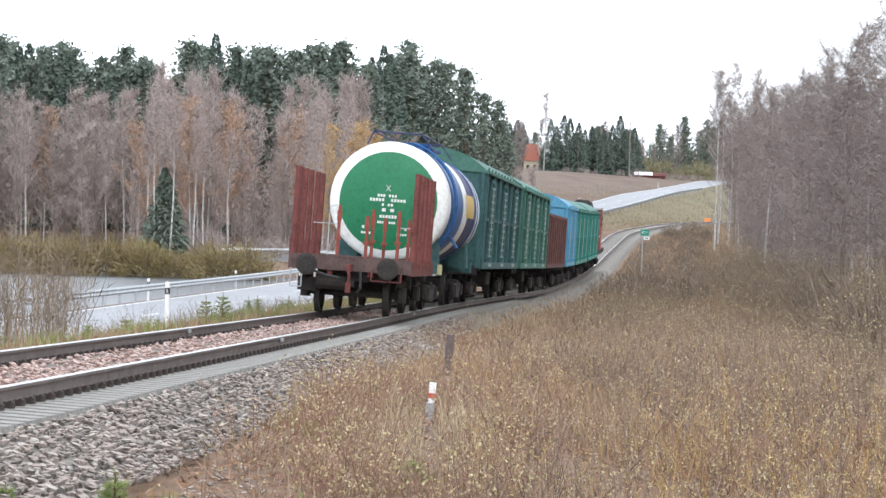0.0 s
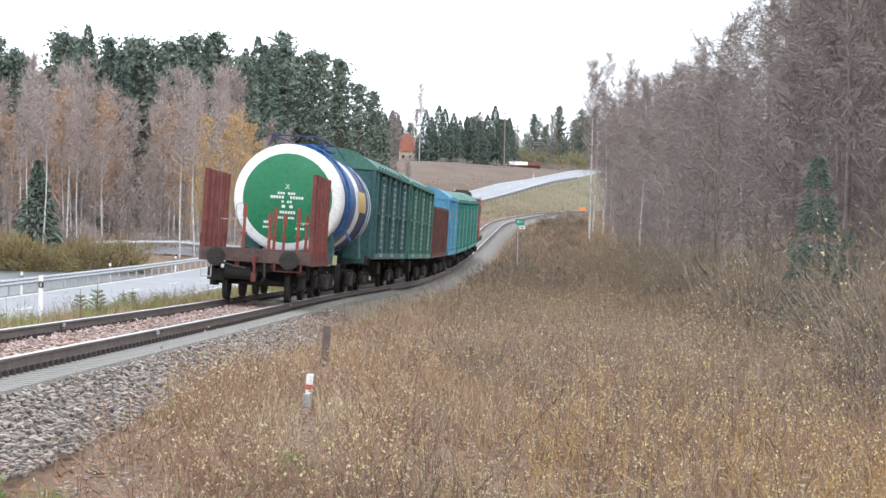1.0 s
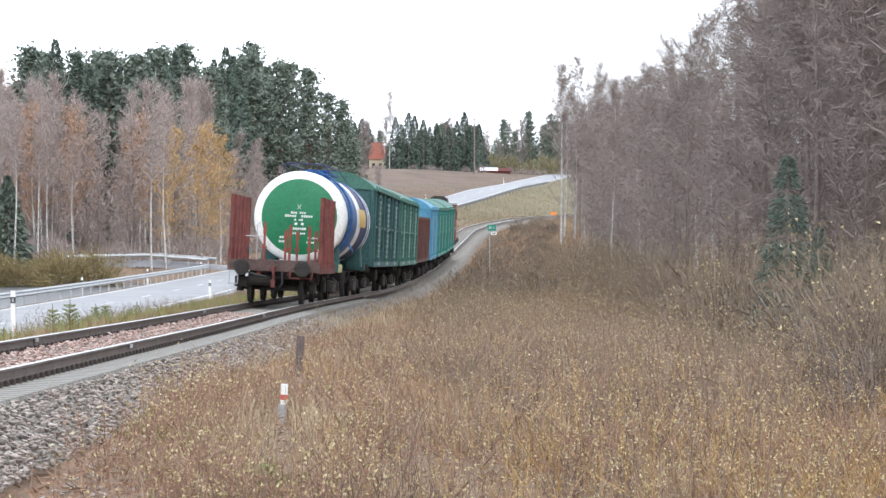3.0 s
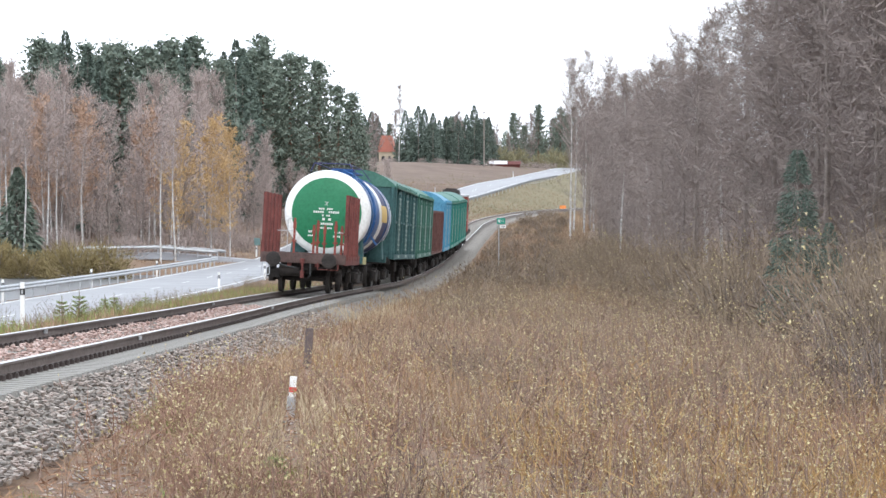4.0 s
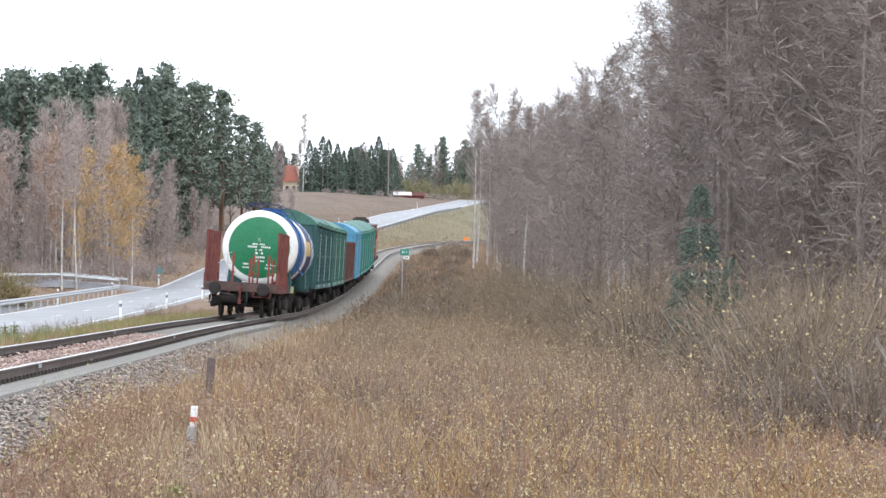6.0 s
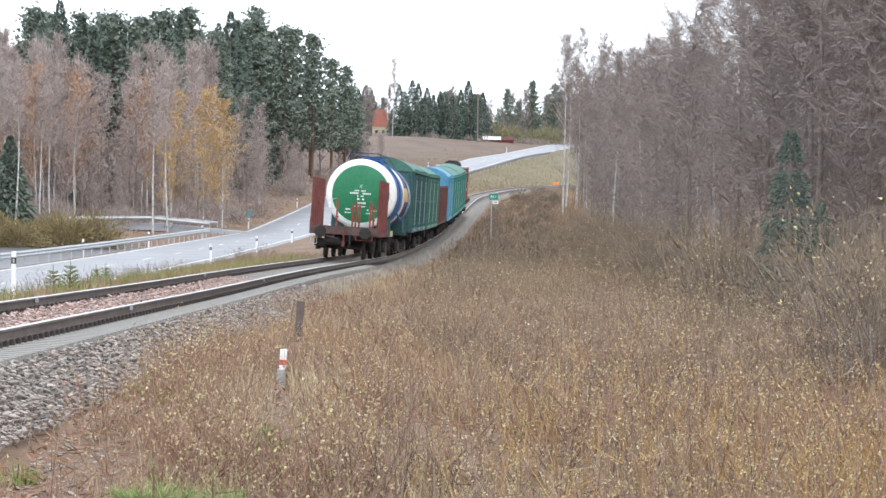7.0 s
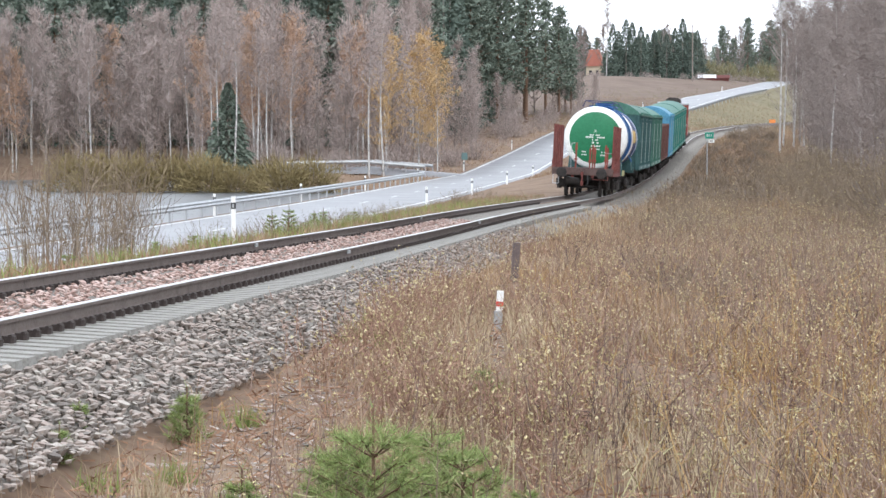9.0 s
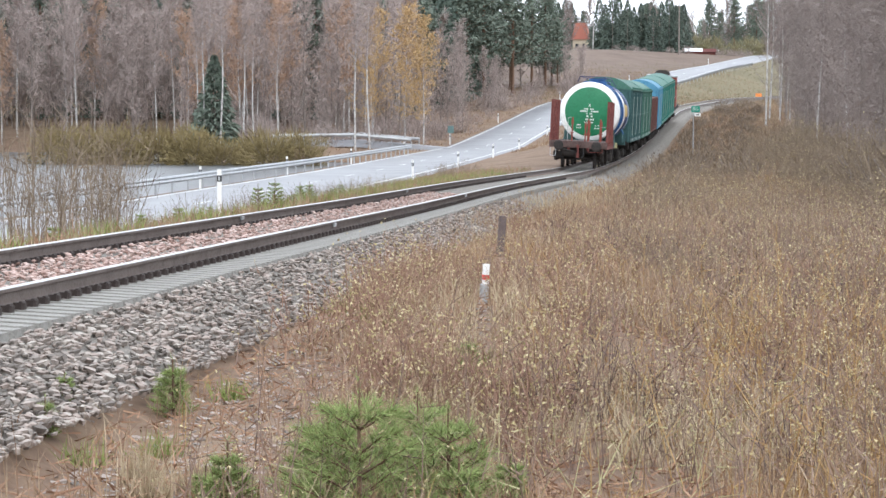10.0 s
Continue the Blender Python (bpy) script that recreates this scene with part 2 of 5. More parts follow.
# ---------- mesh building ----------
class Geo:
    """Gathers vertices and faces of one mesh."""

    def __init__(self):
        self.v, self.f, self.m, self.k = [], [], [], 0

    def add(self, verts, faces, mi=0):
        verts = np.asarray(verts, float)
        self.v.append(verts)
        self.f += [tuple(int(i) + self.k for i in f) for f in faces]
        self.m += [mi] * len(faces)
        self.k += len(verts)

    def box(self, c, s, mi=0, taper=1.0, bevel=0.0):
        x, y, z = (a / 2 for a in s)
        if bevel:
            b = min(bevel, x * 0.9, y * 0.9)
            ring = [(-x + b, -y), (x - b, -y), (x, -y + b), (x, y - b), (x - b, y), (-x + b, y), (-x, y - b), (-x, -y + b)]
        else:
            ring = [(-x, -y), (x, -y), (x, y), (-x, y)]
        n = len(ring)
        v = [(a, b2, -z) for a, b2 in ring] + [(a * taper, b2 * taper, z) for a, b2 in ring]
        f = [tuple(range(n - 1, -1, -1)), tuple(range(n, 2 * n))] + [(i, (i + 1) % n, n + (i + 1) % n, n + i) for i in range(n)]
        self.add(np.array(v) + np.array(c), f, mi)

    def tube(self, a, b, r0, r1=None, n=8, mi=0, cap=True):
        a, b = np.array(a, float), np.array(b, float)
        r1 = r0 if r1 is None else r1
        d = b - a
        d = d / np.linalg.norm(d)
        u = np.cross(d, (0, 0, 1.0) if abs(d[2]) < 0.9 else (1.0, 0, 0))
        u /= np.linalg.norm(u)
        w = np.cross(d, u)
        an = np.arange(n) * 2 * np.pi / n
        ring = np.cos(an)[:, None] * u + np.sin(an)[:, None] * w
        v = np.vstack([a + ring * r0, b + ring * r1])
        f = [(i, (i + 1) % n, n + (i + 1) % n, n + i) for i in range(n)]
        if cap:
            f += [tuple(range(n - 1, -1, -1)), tuple(range(n, 2 * n))]
        self.add(v, f, mi)

    def pipe(self, pts, r, n=6, mi=0):
        for a, b in zip(pts[:-1], pts[1:]):
            self.tube(a, b, r, n=n, mi=mi)

    def turned(self, prof, n=32, axis="y", mi=0):
        """A body of revolution round y or z: prof of (radius, along)."""
        an = np.arange(n) * 2 * np.pi / n
        v = []
        for r, h in prof:
            c, s = np.cos(an) * r, np.sin(an) * r
            v.append(np.stack([c, np.full(n, h), s], 1) if axis == "y" else np.stack([c, s, np.full(n, h)], 1))
        f = []
        for j in range(len(prof) - 1):
            f += [(j * n + i, j * n + (i + 1) % n, (j + 1) * n + (i + 1) % n, (j + 1) * n + i) for i in range(n)]
        self.add(np.vstack(v), f, mi)

    def strips(self, p0, p1, w0, w1, mi=0, side=None):
        """Thin tapering blades from p0 to p1."""
        p0, p1 = np.asarray(p0, float), np.asarray(p1, float)
        d = p1 - p0
        if side is None:
            side = np.cross(d, rng.normal(size=d.shape))
        side = side / np.maximum(np.linalg.norm(side, axis=1, keepdims=True), 1e-9)
        n = len(p0)
        w0 = np.broadcast_to(np.asarray(w0, float).reshape(-1, 1) / 2, (n, 1))
        w1 = np.broadcast_to(np.asarray(w1, float).reshape(-1, 1) / 2, (n, 1))
        w = w0 + w1
        v = np.stack([p0 - side * w, p0 + side * w, p1], 1).reshape(-1, 3)
        self.add(v, np.arange(3 * n).reshape(-1, 3), mi)

    def mesh(self, name, mats, smooth=False):
        me = bpy.data.meshes.new(name)
        v = np.vstack(self.v) if self.v else np.zeros((0, 3))
        me.from_pydata(v.tolist(), [], self.f)
        for m in mats if isinstance(mats, (list, tuple)) else [mats]:
            me.materials.append(m)
        me.polygons.foreach_set("material_index", self.m)
        if smooth:
            me.polygons.foreach_set("use_smooth", [True] * len(self.f))
        me.update()
        return me


def thing(name, label, category, group="", kind="", at=None):
    ob = tagged(new(name), label, category, group, kind)
    ob.empty_display_size = 0.2
    if at is not None:
        ob.matrix_basis = at
    return ob


def part(name, geo, material, parent, label="", smooth=False, at=None):
    ob = new(name, geo.mesh(name, material, smooth))
    ob.parent = parent
    if label:
        tagged(ob, label)
    if at is not None:
        ob.matrix_basis = at
    return ob


def twin(ob, at, parent=None):
    """Another piece on the same mesh."""
    o = new(ob.name.split(".")[0], ob.data)
    o.parent = parent or ob.parent
    o.matrix_basis = at
    return o


def solo(name, geo, material, label, category, kind="", smooth=False, group=""):
    return tagged(new(name, geo.mesh(name, material, smooth)), label, category, group, kind)


# ---------- the lie of the land ----------
def smooth_table(ys, vs):
    ys, vs = np.array(ys, float), np.array(vs, float)
    fine = np.linspace(ys[0], ys[-1], 1600)
    val = np.interp(fine, ys, vs)
    w = np.hanning(61)
    w /= w.sum()
    pad = np.concatenate([2 * val[0] - val[60:0:-1], val, 2 * val[-1] - val[-2:-62:-1]])
    sm = np.convolve(pad, w, "same")[60:-60]
    return lambda y: np.interp(y, fine, sm)


# the railway: x and rail-top height over y; the road likewise
TX = smooth_table([-80, 45, 60, 72, 85, 107, 115, 140, 158, 180, 200, 225, 240, 255, 272, 290, 315, 345, 390, 480], [-6.44, -6.46, -6.55, -6.44, -6.1, -5.55, -5.41, -4.96, -4.62, -4.28, -3.87, -3.16, -2.57, -1.35, 0.52, 2.97, 8.09, 15.41, 29.42, 61.92])
TZ = smooth_table([-80, 15, 50, 80, 107, 130, 150, 175, 200, 220, 240, 260, 290, 315, 345, 390, 480], [1.62, 0.22, -0.37, -0.81, -1.2, -1.28, -1.17, -0.8, -0.07, 0.58, 1.43, 2.04, 2.78, 3.23, 3.58, 3.89, 4.19])
RX = smooth_table([-80, 60, 130, 170, 215, 250, 290, 350, 380, 430, 500, 560, 640], [-20, -19, -18.6, -19.2, -20, -19.5, -16.5, -6.5, -0.5, 5, 16, 30, 55])
RZ = smooth_table([-80, 60, 215, 250, 290, 350, 380, 430, 500, 560, 640], [-1.6, -2.0, -2.0, -0.7, 2.2, 5.7, 8.0, 9.8, 13.4, 14.2, 13.5])
CANT = 0.075
GAUGE = 1.524
LAKE_Z = -3.0


def bed_height(off):
    """Height of the ballast surface against rail top, by sideways offset from the track's middle."""
    o = np.abs(off)
    return np.where(o < 0.66, -0.15, np.where(o < 1.36, -0.31, -0.27 - (o - 1.36) * 0.45))


def ease(a, b, v):
    k = np.clip((v - a) / (b - a), 0, 1)
    return k * k * (3 - 2 * k)


def ground(x, y):
    x, y = np.asarray(x, float), np.asarray(y, float)
    xt, zt, xr, zr = TX(y), TZ(y), RX(y), RZ(y)
    bump = 0.10 * np.sin(x * 0.7 + 1.3 * np.sin(y * 0.31)) * np.sin(y * 0.45 + 0.6) + 0.05 * np.sin(x * 1.9 + y * 1.3)
    # right of the railway: ditch, field, wooded bank
    field = zt - 0.62 - 0.33 * (1 - ease(14, 26, y))
    field = np.where(y < 14, np.minimum(field, -0.62), field)
    field = field + (-0.1 - field) * (1 - ease(2, 9, y)) + ease(2, 30, x) * 1.6
    under = zt + bed_height(x - xt) - 0.16
    right = under + (field - under) * ease(1.9, 2.9, x - xt) + bump * ease(2.6, 5, x - xt)
    # between railway and road
    span = np.maximum(xt - xr - 3.4 - 1.8, 0.5)
    k = np.clip((xt - 1.8 - x) / span, 0, 1)
    k = ease(0.25, 1.0, k)
    mid = (zt - 0.45) * (1 - k) + (zr - 0.12) * k + bump * np.sin(np.pi * k) * 0.7
    # beyond the road: lake shore, then wooded slope
    away = xr - 3.4 - x
    shore = zr - 0.12 - ease(1.0, 6.0, away) * 1.9
    slope = zr - 0.12 + ease(2, 14, away) * 0.3 + bump
    rise = -1.6 + 16.0 * ease(205, 500, y)
    wood = slope + (rise - slope) * ease(5, 30, away)
    bay = 46 * ease(-45, -52, x)
    left = shore + (wood - shore) * ease(186, 200, y - bay)
    z = np.where(x > xt, right, np.where(away < 0, mid, left))
    z = np.where((np.abs(x - xt) < 1.8), np.minimum(under, zt - 0.4), np.where((x < xt) & (x > xt - 2.6), np.minimum(z, under), z))
    z = np.where(np.abs(x - xr) < 3.5, zr - 0.14, z)
    far = 14 + 4 * np.sin(x * 0.004) + 2 * np.sin(y * 0.006)
    return z + (far - z) * ease(520, 760, y)


def axis_steps(parts):
    out = []
    for a, b, s in parts:
        out.append(np.arange(a, b, s))
    return np.concatenate(out + [np.array([parts[-1][1]])])


def build_ground():
    xs = axis_steps([(-2500, -400, 150), (-400, -120, 20), (-120, -30, 3), (-30, 14, 0.45), (14, 60, 2.5), (60, 400, 20), (400, 2500, 150)])
    ys = axis_steps([(-300, -20, 20), (-20, 2, 2), (2, 60, 0.5), (60, 130, 1.0), (130, 420, 2.5), (420, 800, 10), (800, 3000, 120)])
    X, Y = np.meshgrid(xs, ys)
    Z = ground(X, Y)
    nx, ny = len(xs), len(ys)
    v = np.stack([X, Y, Z], -1).reshape(-1, 3)
    i = np.arange(nx * ny).reshape(ny, nx)
    f = np.stack([i[:-1, :-1], i[:-1, 1:], i[1:, 1:], i[1:, :-1]], -1).reshape(-1, 4)
    g = Geo()
    g.add(v, f)
    c = v[f].mean(1)
    turf = (c[:, 1] > 270) & (c[:, 1] < 520) & (c[:, 0] > RX(c[:, 1]) + 2)
    field = (c[:, 1] > 330) & (c[:, 0] < RX(c[:, 1]))
    g.m = np.where(turf, 1, np.where(field, 2, 0)).tolist()
    ob = solo("ground", g, [M["soil"], M["turf"], M["plough"]], "dry brown autumn ground with ditch and banks", "ground", "structure", True)
    g = Geo()
    g.box((-180, 128, LAKE_Z - 0.5), (310, 216, 1.0))
    solo("water", g, M["water"], "still grey lake water reflecting the sky", "lake", "structure")
    return ob


def ribbon(ys, fx, fz, offs, dz, mi=0, geo=None):
    """A strip of land along a curve: its edges at the given sideways offsets and height offsets."""
    g = geo or Geo()
    x, z = fx(ys), fz(ys)
    dx = np.gradient(x, ys)
    L = np.sqrt(1 + dx * dx)
    nxv, nyv = 1 / L, -dx / L
    rows = [np.stack([x + nxv * o, ys + nyv * o, z + d], 1) for o, d in zip(offs, dz)]
    n, k = len(ys), len(offs)
    v = np.stack(rows, 1).reshape(-1, 3)
    i = np.arange(n * k).reshape(n, k)
    g.add(v, np.stack([i[:-1, :-1], i[:-1, 1:], i[1:, 1:], i[1:, :-1]], -1).reshape(-1, 4), mi)
    return g


def build_road():
    ys = np.arange(-60, 640, 2.0)
    g = ribbon(ys, RX, RZ, [-3.65, -3.5, 3.5, 3.65], [-0.25, 0.0, 0.0, -0.25])
    road = solo("road", g, M["asphalt"], "wet grey asphalt country road", "road", "structure", True)
    for o in (-3.2, 3.2):
        part("edge_line", ribbon(ys, RX, RZ, [o - 0.07, o + 0.07], [0.006, 0.006]), M["line"], road, "white painted edge line")
    for y in np.arange(60, 520, 12.0):
        part("centre_dash", ribbon(np.linspace(y, y + 3, 3), RX, RZ, [-0.05, 0.05], [0.006, 0.006]), M["line"], road)
    # side road joining from the lake side
    g = Geo()
    ys2 = np.linspace(-39, -22.3, 30)
    yy = 203 + 5 * np.sin((ys2 + 39) / 17 * 1.4)
    zz = np.interp(ys2, [-39, -31, -22.3], [-1.3, -1.2, -2.0])
    v = np.vstack([np.stack([ys2, yy - 2.5, zz], 1), np.stack([ys2, yy + 2.5, zz], 1), np.stack([ys2, yy - 3.2, zz - 0.6], 1), np.stack([ys2, yy + 3.2, zz - 0.6], 1)])
    n = len(ys2)
    f = []
    for i in range(n - 1):
        f += [(i, i + 1, n + i + 1, n + i), (2 * n + i, 2 * n + i + 1, i + 1, i), (n + i, n + i + 1, 3 * n + i + 1, 3 * n + i)]
    g.add(v, f)
    for side in (-3.0, 3.0):
        gr = thing("guard_rail", "galvanised steel guard rail along the side road", "guard rail", "guard rails")
        gb = Geo()
        pts = [(x, yv + side, zv + 0.58) for x, yv, zv in zip(ys2[2:26:3], yy[2:26:3], zz[2:26:3])]
        for a, b in zip(pts[:-1], pts[1:]):
            gb = Geo()
            gb.tube((a[0], a[1], a[2] - 0.1), (b[0], b[1], b[2] - 0.1), 0.15, n=8)
            part("beam", gb, M["zinc"], gr)
        for x, yv, zv in pts:
            gp = Geo()
            gp.box((x, yv + 0.1, zv - 0.35), (0.1, 0.1, 0.8))
            part("post", gp, M["zinc"], gr)
    solo("side_road", g, M["asphalt"], "wet asphalt side road along the lake shore", "road", "structure", True)


def track_pose(y, side=0.0, dz=0.0):
    """Place and heading on the railway at y."""
    x, z = float(TX(y)), float(TZ(y))
    dx, dzdy = float(TX(y + 0.5) - TX(y - 0.5)), float(TZ(y + 0.5) - TZ(y - 0.5))
    h = math.degrees(math.atan(-dx))
    up = math.degrees(math.atan(dzdy / math.hypot(1, dx)))
    tilt = math.degrees(math.asin(CANT / GAUGE))
    return pose(x, y, z) @ pose(0, 0, 0, 0, 0, h) @ pose(0, 0, 0, up) @ pose(0, 0, 0, 0, tilt) @ pose(side, 0, dz)


def rail_geo(ys, side):
    g = Geo()
    prof = [(-0.075, -0.172), (0.075, -0.172), (0.075, -0.155), (0.012, -0.135), (0.010, -0.045), (0.036, -0.035), (0.036, -0.006), (0.028, 0.0), (-0.028, 0.0), (-0.036, -0.006), (-0.036, -0.035), (-0.010, -0.045), (-0.012, -0.135), (-0.075, -0.155)]
    rows = []
    for y in ys:
        m = np.array(track_pose(y))
        p = np.array([[side + a, 0, b, 1] for a, b in prof])
        rows.append((p @ m.T)[:, :3])
    n, k = len(ys), len(prof)
    i = np.arange(n * k).reshape(n, k)
    for j in range(k):
        jj = (j + 1) % k
        head = 1 if j in (6, 7, 8) else 0
        f = np.stack([i[:-1, j], i[:-1, jj], i[1:, jj], i[1:, j]], -1)
        if j == 0:
            g.add(np.vstack(rows), f, head)
        else:
            g.f += [tuple(int(a) for a in q) for q in f]
            g.m += [head] * len(f)
    return g


def stones_geo(centres, size, flat=0.75):
    """Angular broken stones."""
    base = np.array([(0.15, 0.1, 0.68), (0.9, 0, 0.3), (0.25, 0.85, 0.35), (-0.75, 0.5, 0.3), (-0.7, -0.55, 0.35), (0.3, -0.85, 0.25), (0.6, 0.4, -0.6), (-0.5, 0.1, -0.7), (0.2, -0.5, -0.7)])
    faces = [(0, 1, 2), (0, 2, 3), (0, 3, 4), (0, 4, 5), (0, 5, 1), (1, 6, 2), (2, 6, 3), (3, 6, 7), (3, 7, 4), (4, 7, 8), (4, 8, 5), (5, 8, 1), (1, 8, 6), (6, 8, 7)]
    n = len(centres)
    s = np.asarray(size).reshape(-1, 1, 1) * rng.uniform(0.7, 1.3, (n, 1, 3))
    v = base[None] * (1 + rng.uniform(-0.25, 0.25, (n, 9, 1))) * s
    v[:, :, 2] *= flat
    a = rng.uniform(0, 2 * np.pi, n)
    c, sn = np.cos(a)[:, None], np.sin(a)[:, None]
    x, y = v[:, :, 0] * c - v[:, :, 1] * sn, v[:, :, 0] * sn + v[:, :, 1] * c
    v = np.stack([x, y, v[:, :, 2] + x * rng.uniform(-0.4, 0.4, (n, 1))], -1) + np.asarray(centres)[:, None, :]
    f = (np.array(faces)[None] + (np.arange(n) * 9)[:, None, None]).reshape(-1, 3)
    g = Geo()
    g.add(v.reshape(-1, 3), f)
    return g


def build_track():
    ys = np.concatenate([np.arange(-20, 120, 1.0), np.arange(120, 470, 3.0)])
    g = Geo()
    offs = np.array([-2.6, -2.1, -1.5, -1.2, -0.7, -0.6, 0.0, 0.6, 0.7, 1.2, 1.5, 1.95, 2.3])
    tilt = -offs * CANT / GAUGE * (np.abs(offs) < 1.3)
    ribbon(ys, TX, TZ, list(offs), list(bed_height(offs) + tilt - 0.03 - 0.25 * (np.abs(offs) > 2.25)), 0, g)
    bed = solo("track_bed", g, M["ballast"], "grey crushed-stone railway ballast bed", "ballast", "structure", True)
    for s in (-1, 1):
        r = solo("rail", rail_geo(ys, s * (GAUGE / 2 + 0.036)), [M["rail"], M["railhead"]], "rusty steel rail with a polished head", "rail", group="rails of the line")
    # small clamps on the rails
    for y, s in ((35.0, 1), (56.0, 1), (35.6, -1), (57.0, -1)):
        g = Geo()
        g.box((s * 0.798 + 0.05, 0, -0.05), (0.05, 0.12, 0.055), bevel=0.015)
        g.box((s * 0.798 - 0.05, 0, -0.05), (0.05, 0.12, 0.055), bevel=0.015)
        g.box((s * 0.798, 0, -0.19), (0.2, 0.08, 0.03))
        c = solo("rail_clamp", g, M["zinc"], "small pale steel clamp on a rail", "rail clamp", group="clamps on the rails")
        c.matrix_basis = track_pose(y)
    return bed


def build_stones():
    n = 19000
    y = 11 + 50 * rng.uniform(0, 1, n) ** 1.7
    o = np.concatenate([rng.uniform(-0.66, 0.66, n // 3), 1.4 + 0.95 * rng.uniform(0, 1, n // 2) ** 1.1, -1.2 - 1.3 * rng.uniform(0, 1, n - n // 3 - n // 2)])
    x, z = TX(y) + o, TZ(y) + bed_height(o) - np.where(np.abs(o) < 1.3, o * CANT / GAUGE, 0) + rng.uniform(-0.03, 0.015, n)
    z = np.where(np.abs(o) > 1.9, np.maximum(z, ground(x, y) + 0.01), z)
    c = np.stack([x, y, z], 1)
    red = np.abs(o) < 0.66
    size = rng.uniform(0.022, 0.05, n)
    g = stones_geo(c[~red], size[~red])
    solo("ballast_stones", g, M["stone_grey"], "loose grey angular ballast stones", "stones", "stuff")
    g = stones_geo(c[red], size[red] * 0.95)
    solo("red_ballast_stones", g, M["stone_red"], "reddish granite ballast between the rails", "stones", "stuff")
    # scattered gravel on the worn ground beside the bed
    n = 6000
    y = rng.uniform(10.5, 24, n)
    x = TX(y) + 2.0 + 2.6 * rng.uniform(0, 1, n) ** 1.5
    g = stones_geo(np.stack([x, y, ground(x, y)], 1), 0.006 + 0.05 * rng.uniform(0, 1, n) ** 2.5, 0.5)
    solo("scattered_gravel", g, M["stone_grey"], "scattered gravel on worn ground beside the track", "gravel", "stuff")


def build_sleepers(bed):
    g = Geo()
    for a, b in ((-1.42, -0.3), (-0.3, 0.3), (0.3, 1.42)):
        g.box(((a + b) / 2, 0, -0.25), (b - a - 0.002, 0.205, 0.14), taper=0.97)
    first = part("sleeper", g, M["concrete"], bed)
    first.matrix_basis = track_pose(8.0)
    gc = Geo()
    for s in (-1, 1):
        for d in (-1, 1):
            gc.box((s * (GAUGE / 2 + 0.036) + d * 0.10, 0, -0.155), (0.10, 0.11, 0.06), bevel=0.02)
            gc.tube((s * (GAUGE / 2 + 0.036) + d * 0.12, -0.05, -0.13), (s * (GAUGE / 2 + 0.036) + d * 0.12, 0.05, -0.13), 0.022, n=6)
    clip = part("rail_clips", gc, M["clip"], bed)
    clip.matrix_basis = track_pose(8.0)
    for i in range(1, 240):
        y = 8.0 + i * 0.34
        twin(first, track_pose(y), bed)
        twin(clip, track_pose(y), bed)


# ---------- roadside ----------
def build_roadside():
    # steel guard rail along the lake side, and another on the hill
    def barrier(y0, y1, off, zoff=0.0, metal="zinc"):
        rail = thing("guard_rail", "galvanised steel guard rail on posts beside the road", "guard rail", "guard rails")
        ys = np.arange(y0, y1 + 0.1, 1.0)
        g = Geo()
        w = [(0.70, 0.0), (0.62, 0.05), (0.54, 0.0), (0.46, 0.05), (0.38, 0.0)]
        ribbon(ys, RX, RZ, [off + o for _, o in w], [z + zoff for z, _ in w], 0, g)
        ribbon(ys, RX, RZ, [off - 0.012 + o for _, o in w], [z + zoff for z, _ in w], 0, g)
        part("beam", g, M[metal], rail, smooth=False)
        gp = Geo()
        gp.box((0, 0, 0.25), (0.08, 0.10, 0.85))
        p = None
        for y in np.arange(y0, y1, 3.0):
            m = pose(float(RX(y)) + off - 0.07, y, float(RZ(y)) - 0.15)
            p = twin(p, m, rail) if p else part("post", gp, M["zinc"], rail, at=m)
    barrier(64, 186, -3.9)
    barrier(318, 432, 5.4, -0.25, metal="shadezinc")

    # reflector posts
    def marker_post(x, y, z, h=1.05):
        t = thing("reflector_post", "slim white plastic reflector post beside the road", "reflector post", "reflector posts", at=pose(x, y, z))
        g = Geo()
        g.box((0, 0, h / 2 - 0.1), (0.12, 0.05, h + 0.2), bevel=0.02)
        part("shaft", g, M["white"], t)
        g = Geo()
        g.box((0, 0, h - 0.24), (0.126, 0.056, 0.16), bevel=0.02)
        part("band", g, M["black"], t)
        g = Geo()
        g.box((0, -0.03, h - 0.24), (0.05, 0.006, 0.1))
        part("reflector", g, M["zinc"], t)
    for y, o in ((118, 3.9), (142, 3.9), (172, 3.9), (205, 3.9), (240, 4.0), (104, -4.3), (126, -4.3), (152, -4.3), (184, -4.3), (222, -4.2), (262, -4.2), (305, -4.2), (352, -4.2), (440, -4.2), (470, 4.2)):
        x = float(RX(y)) + o
        marker_post(x, y, max(float(RZ(y)) - 0.15, float(ground(x, y))))
    marker_post(-12.05, 56.6, float(ground(-12.05, 56.6)), 1.3)


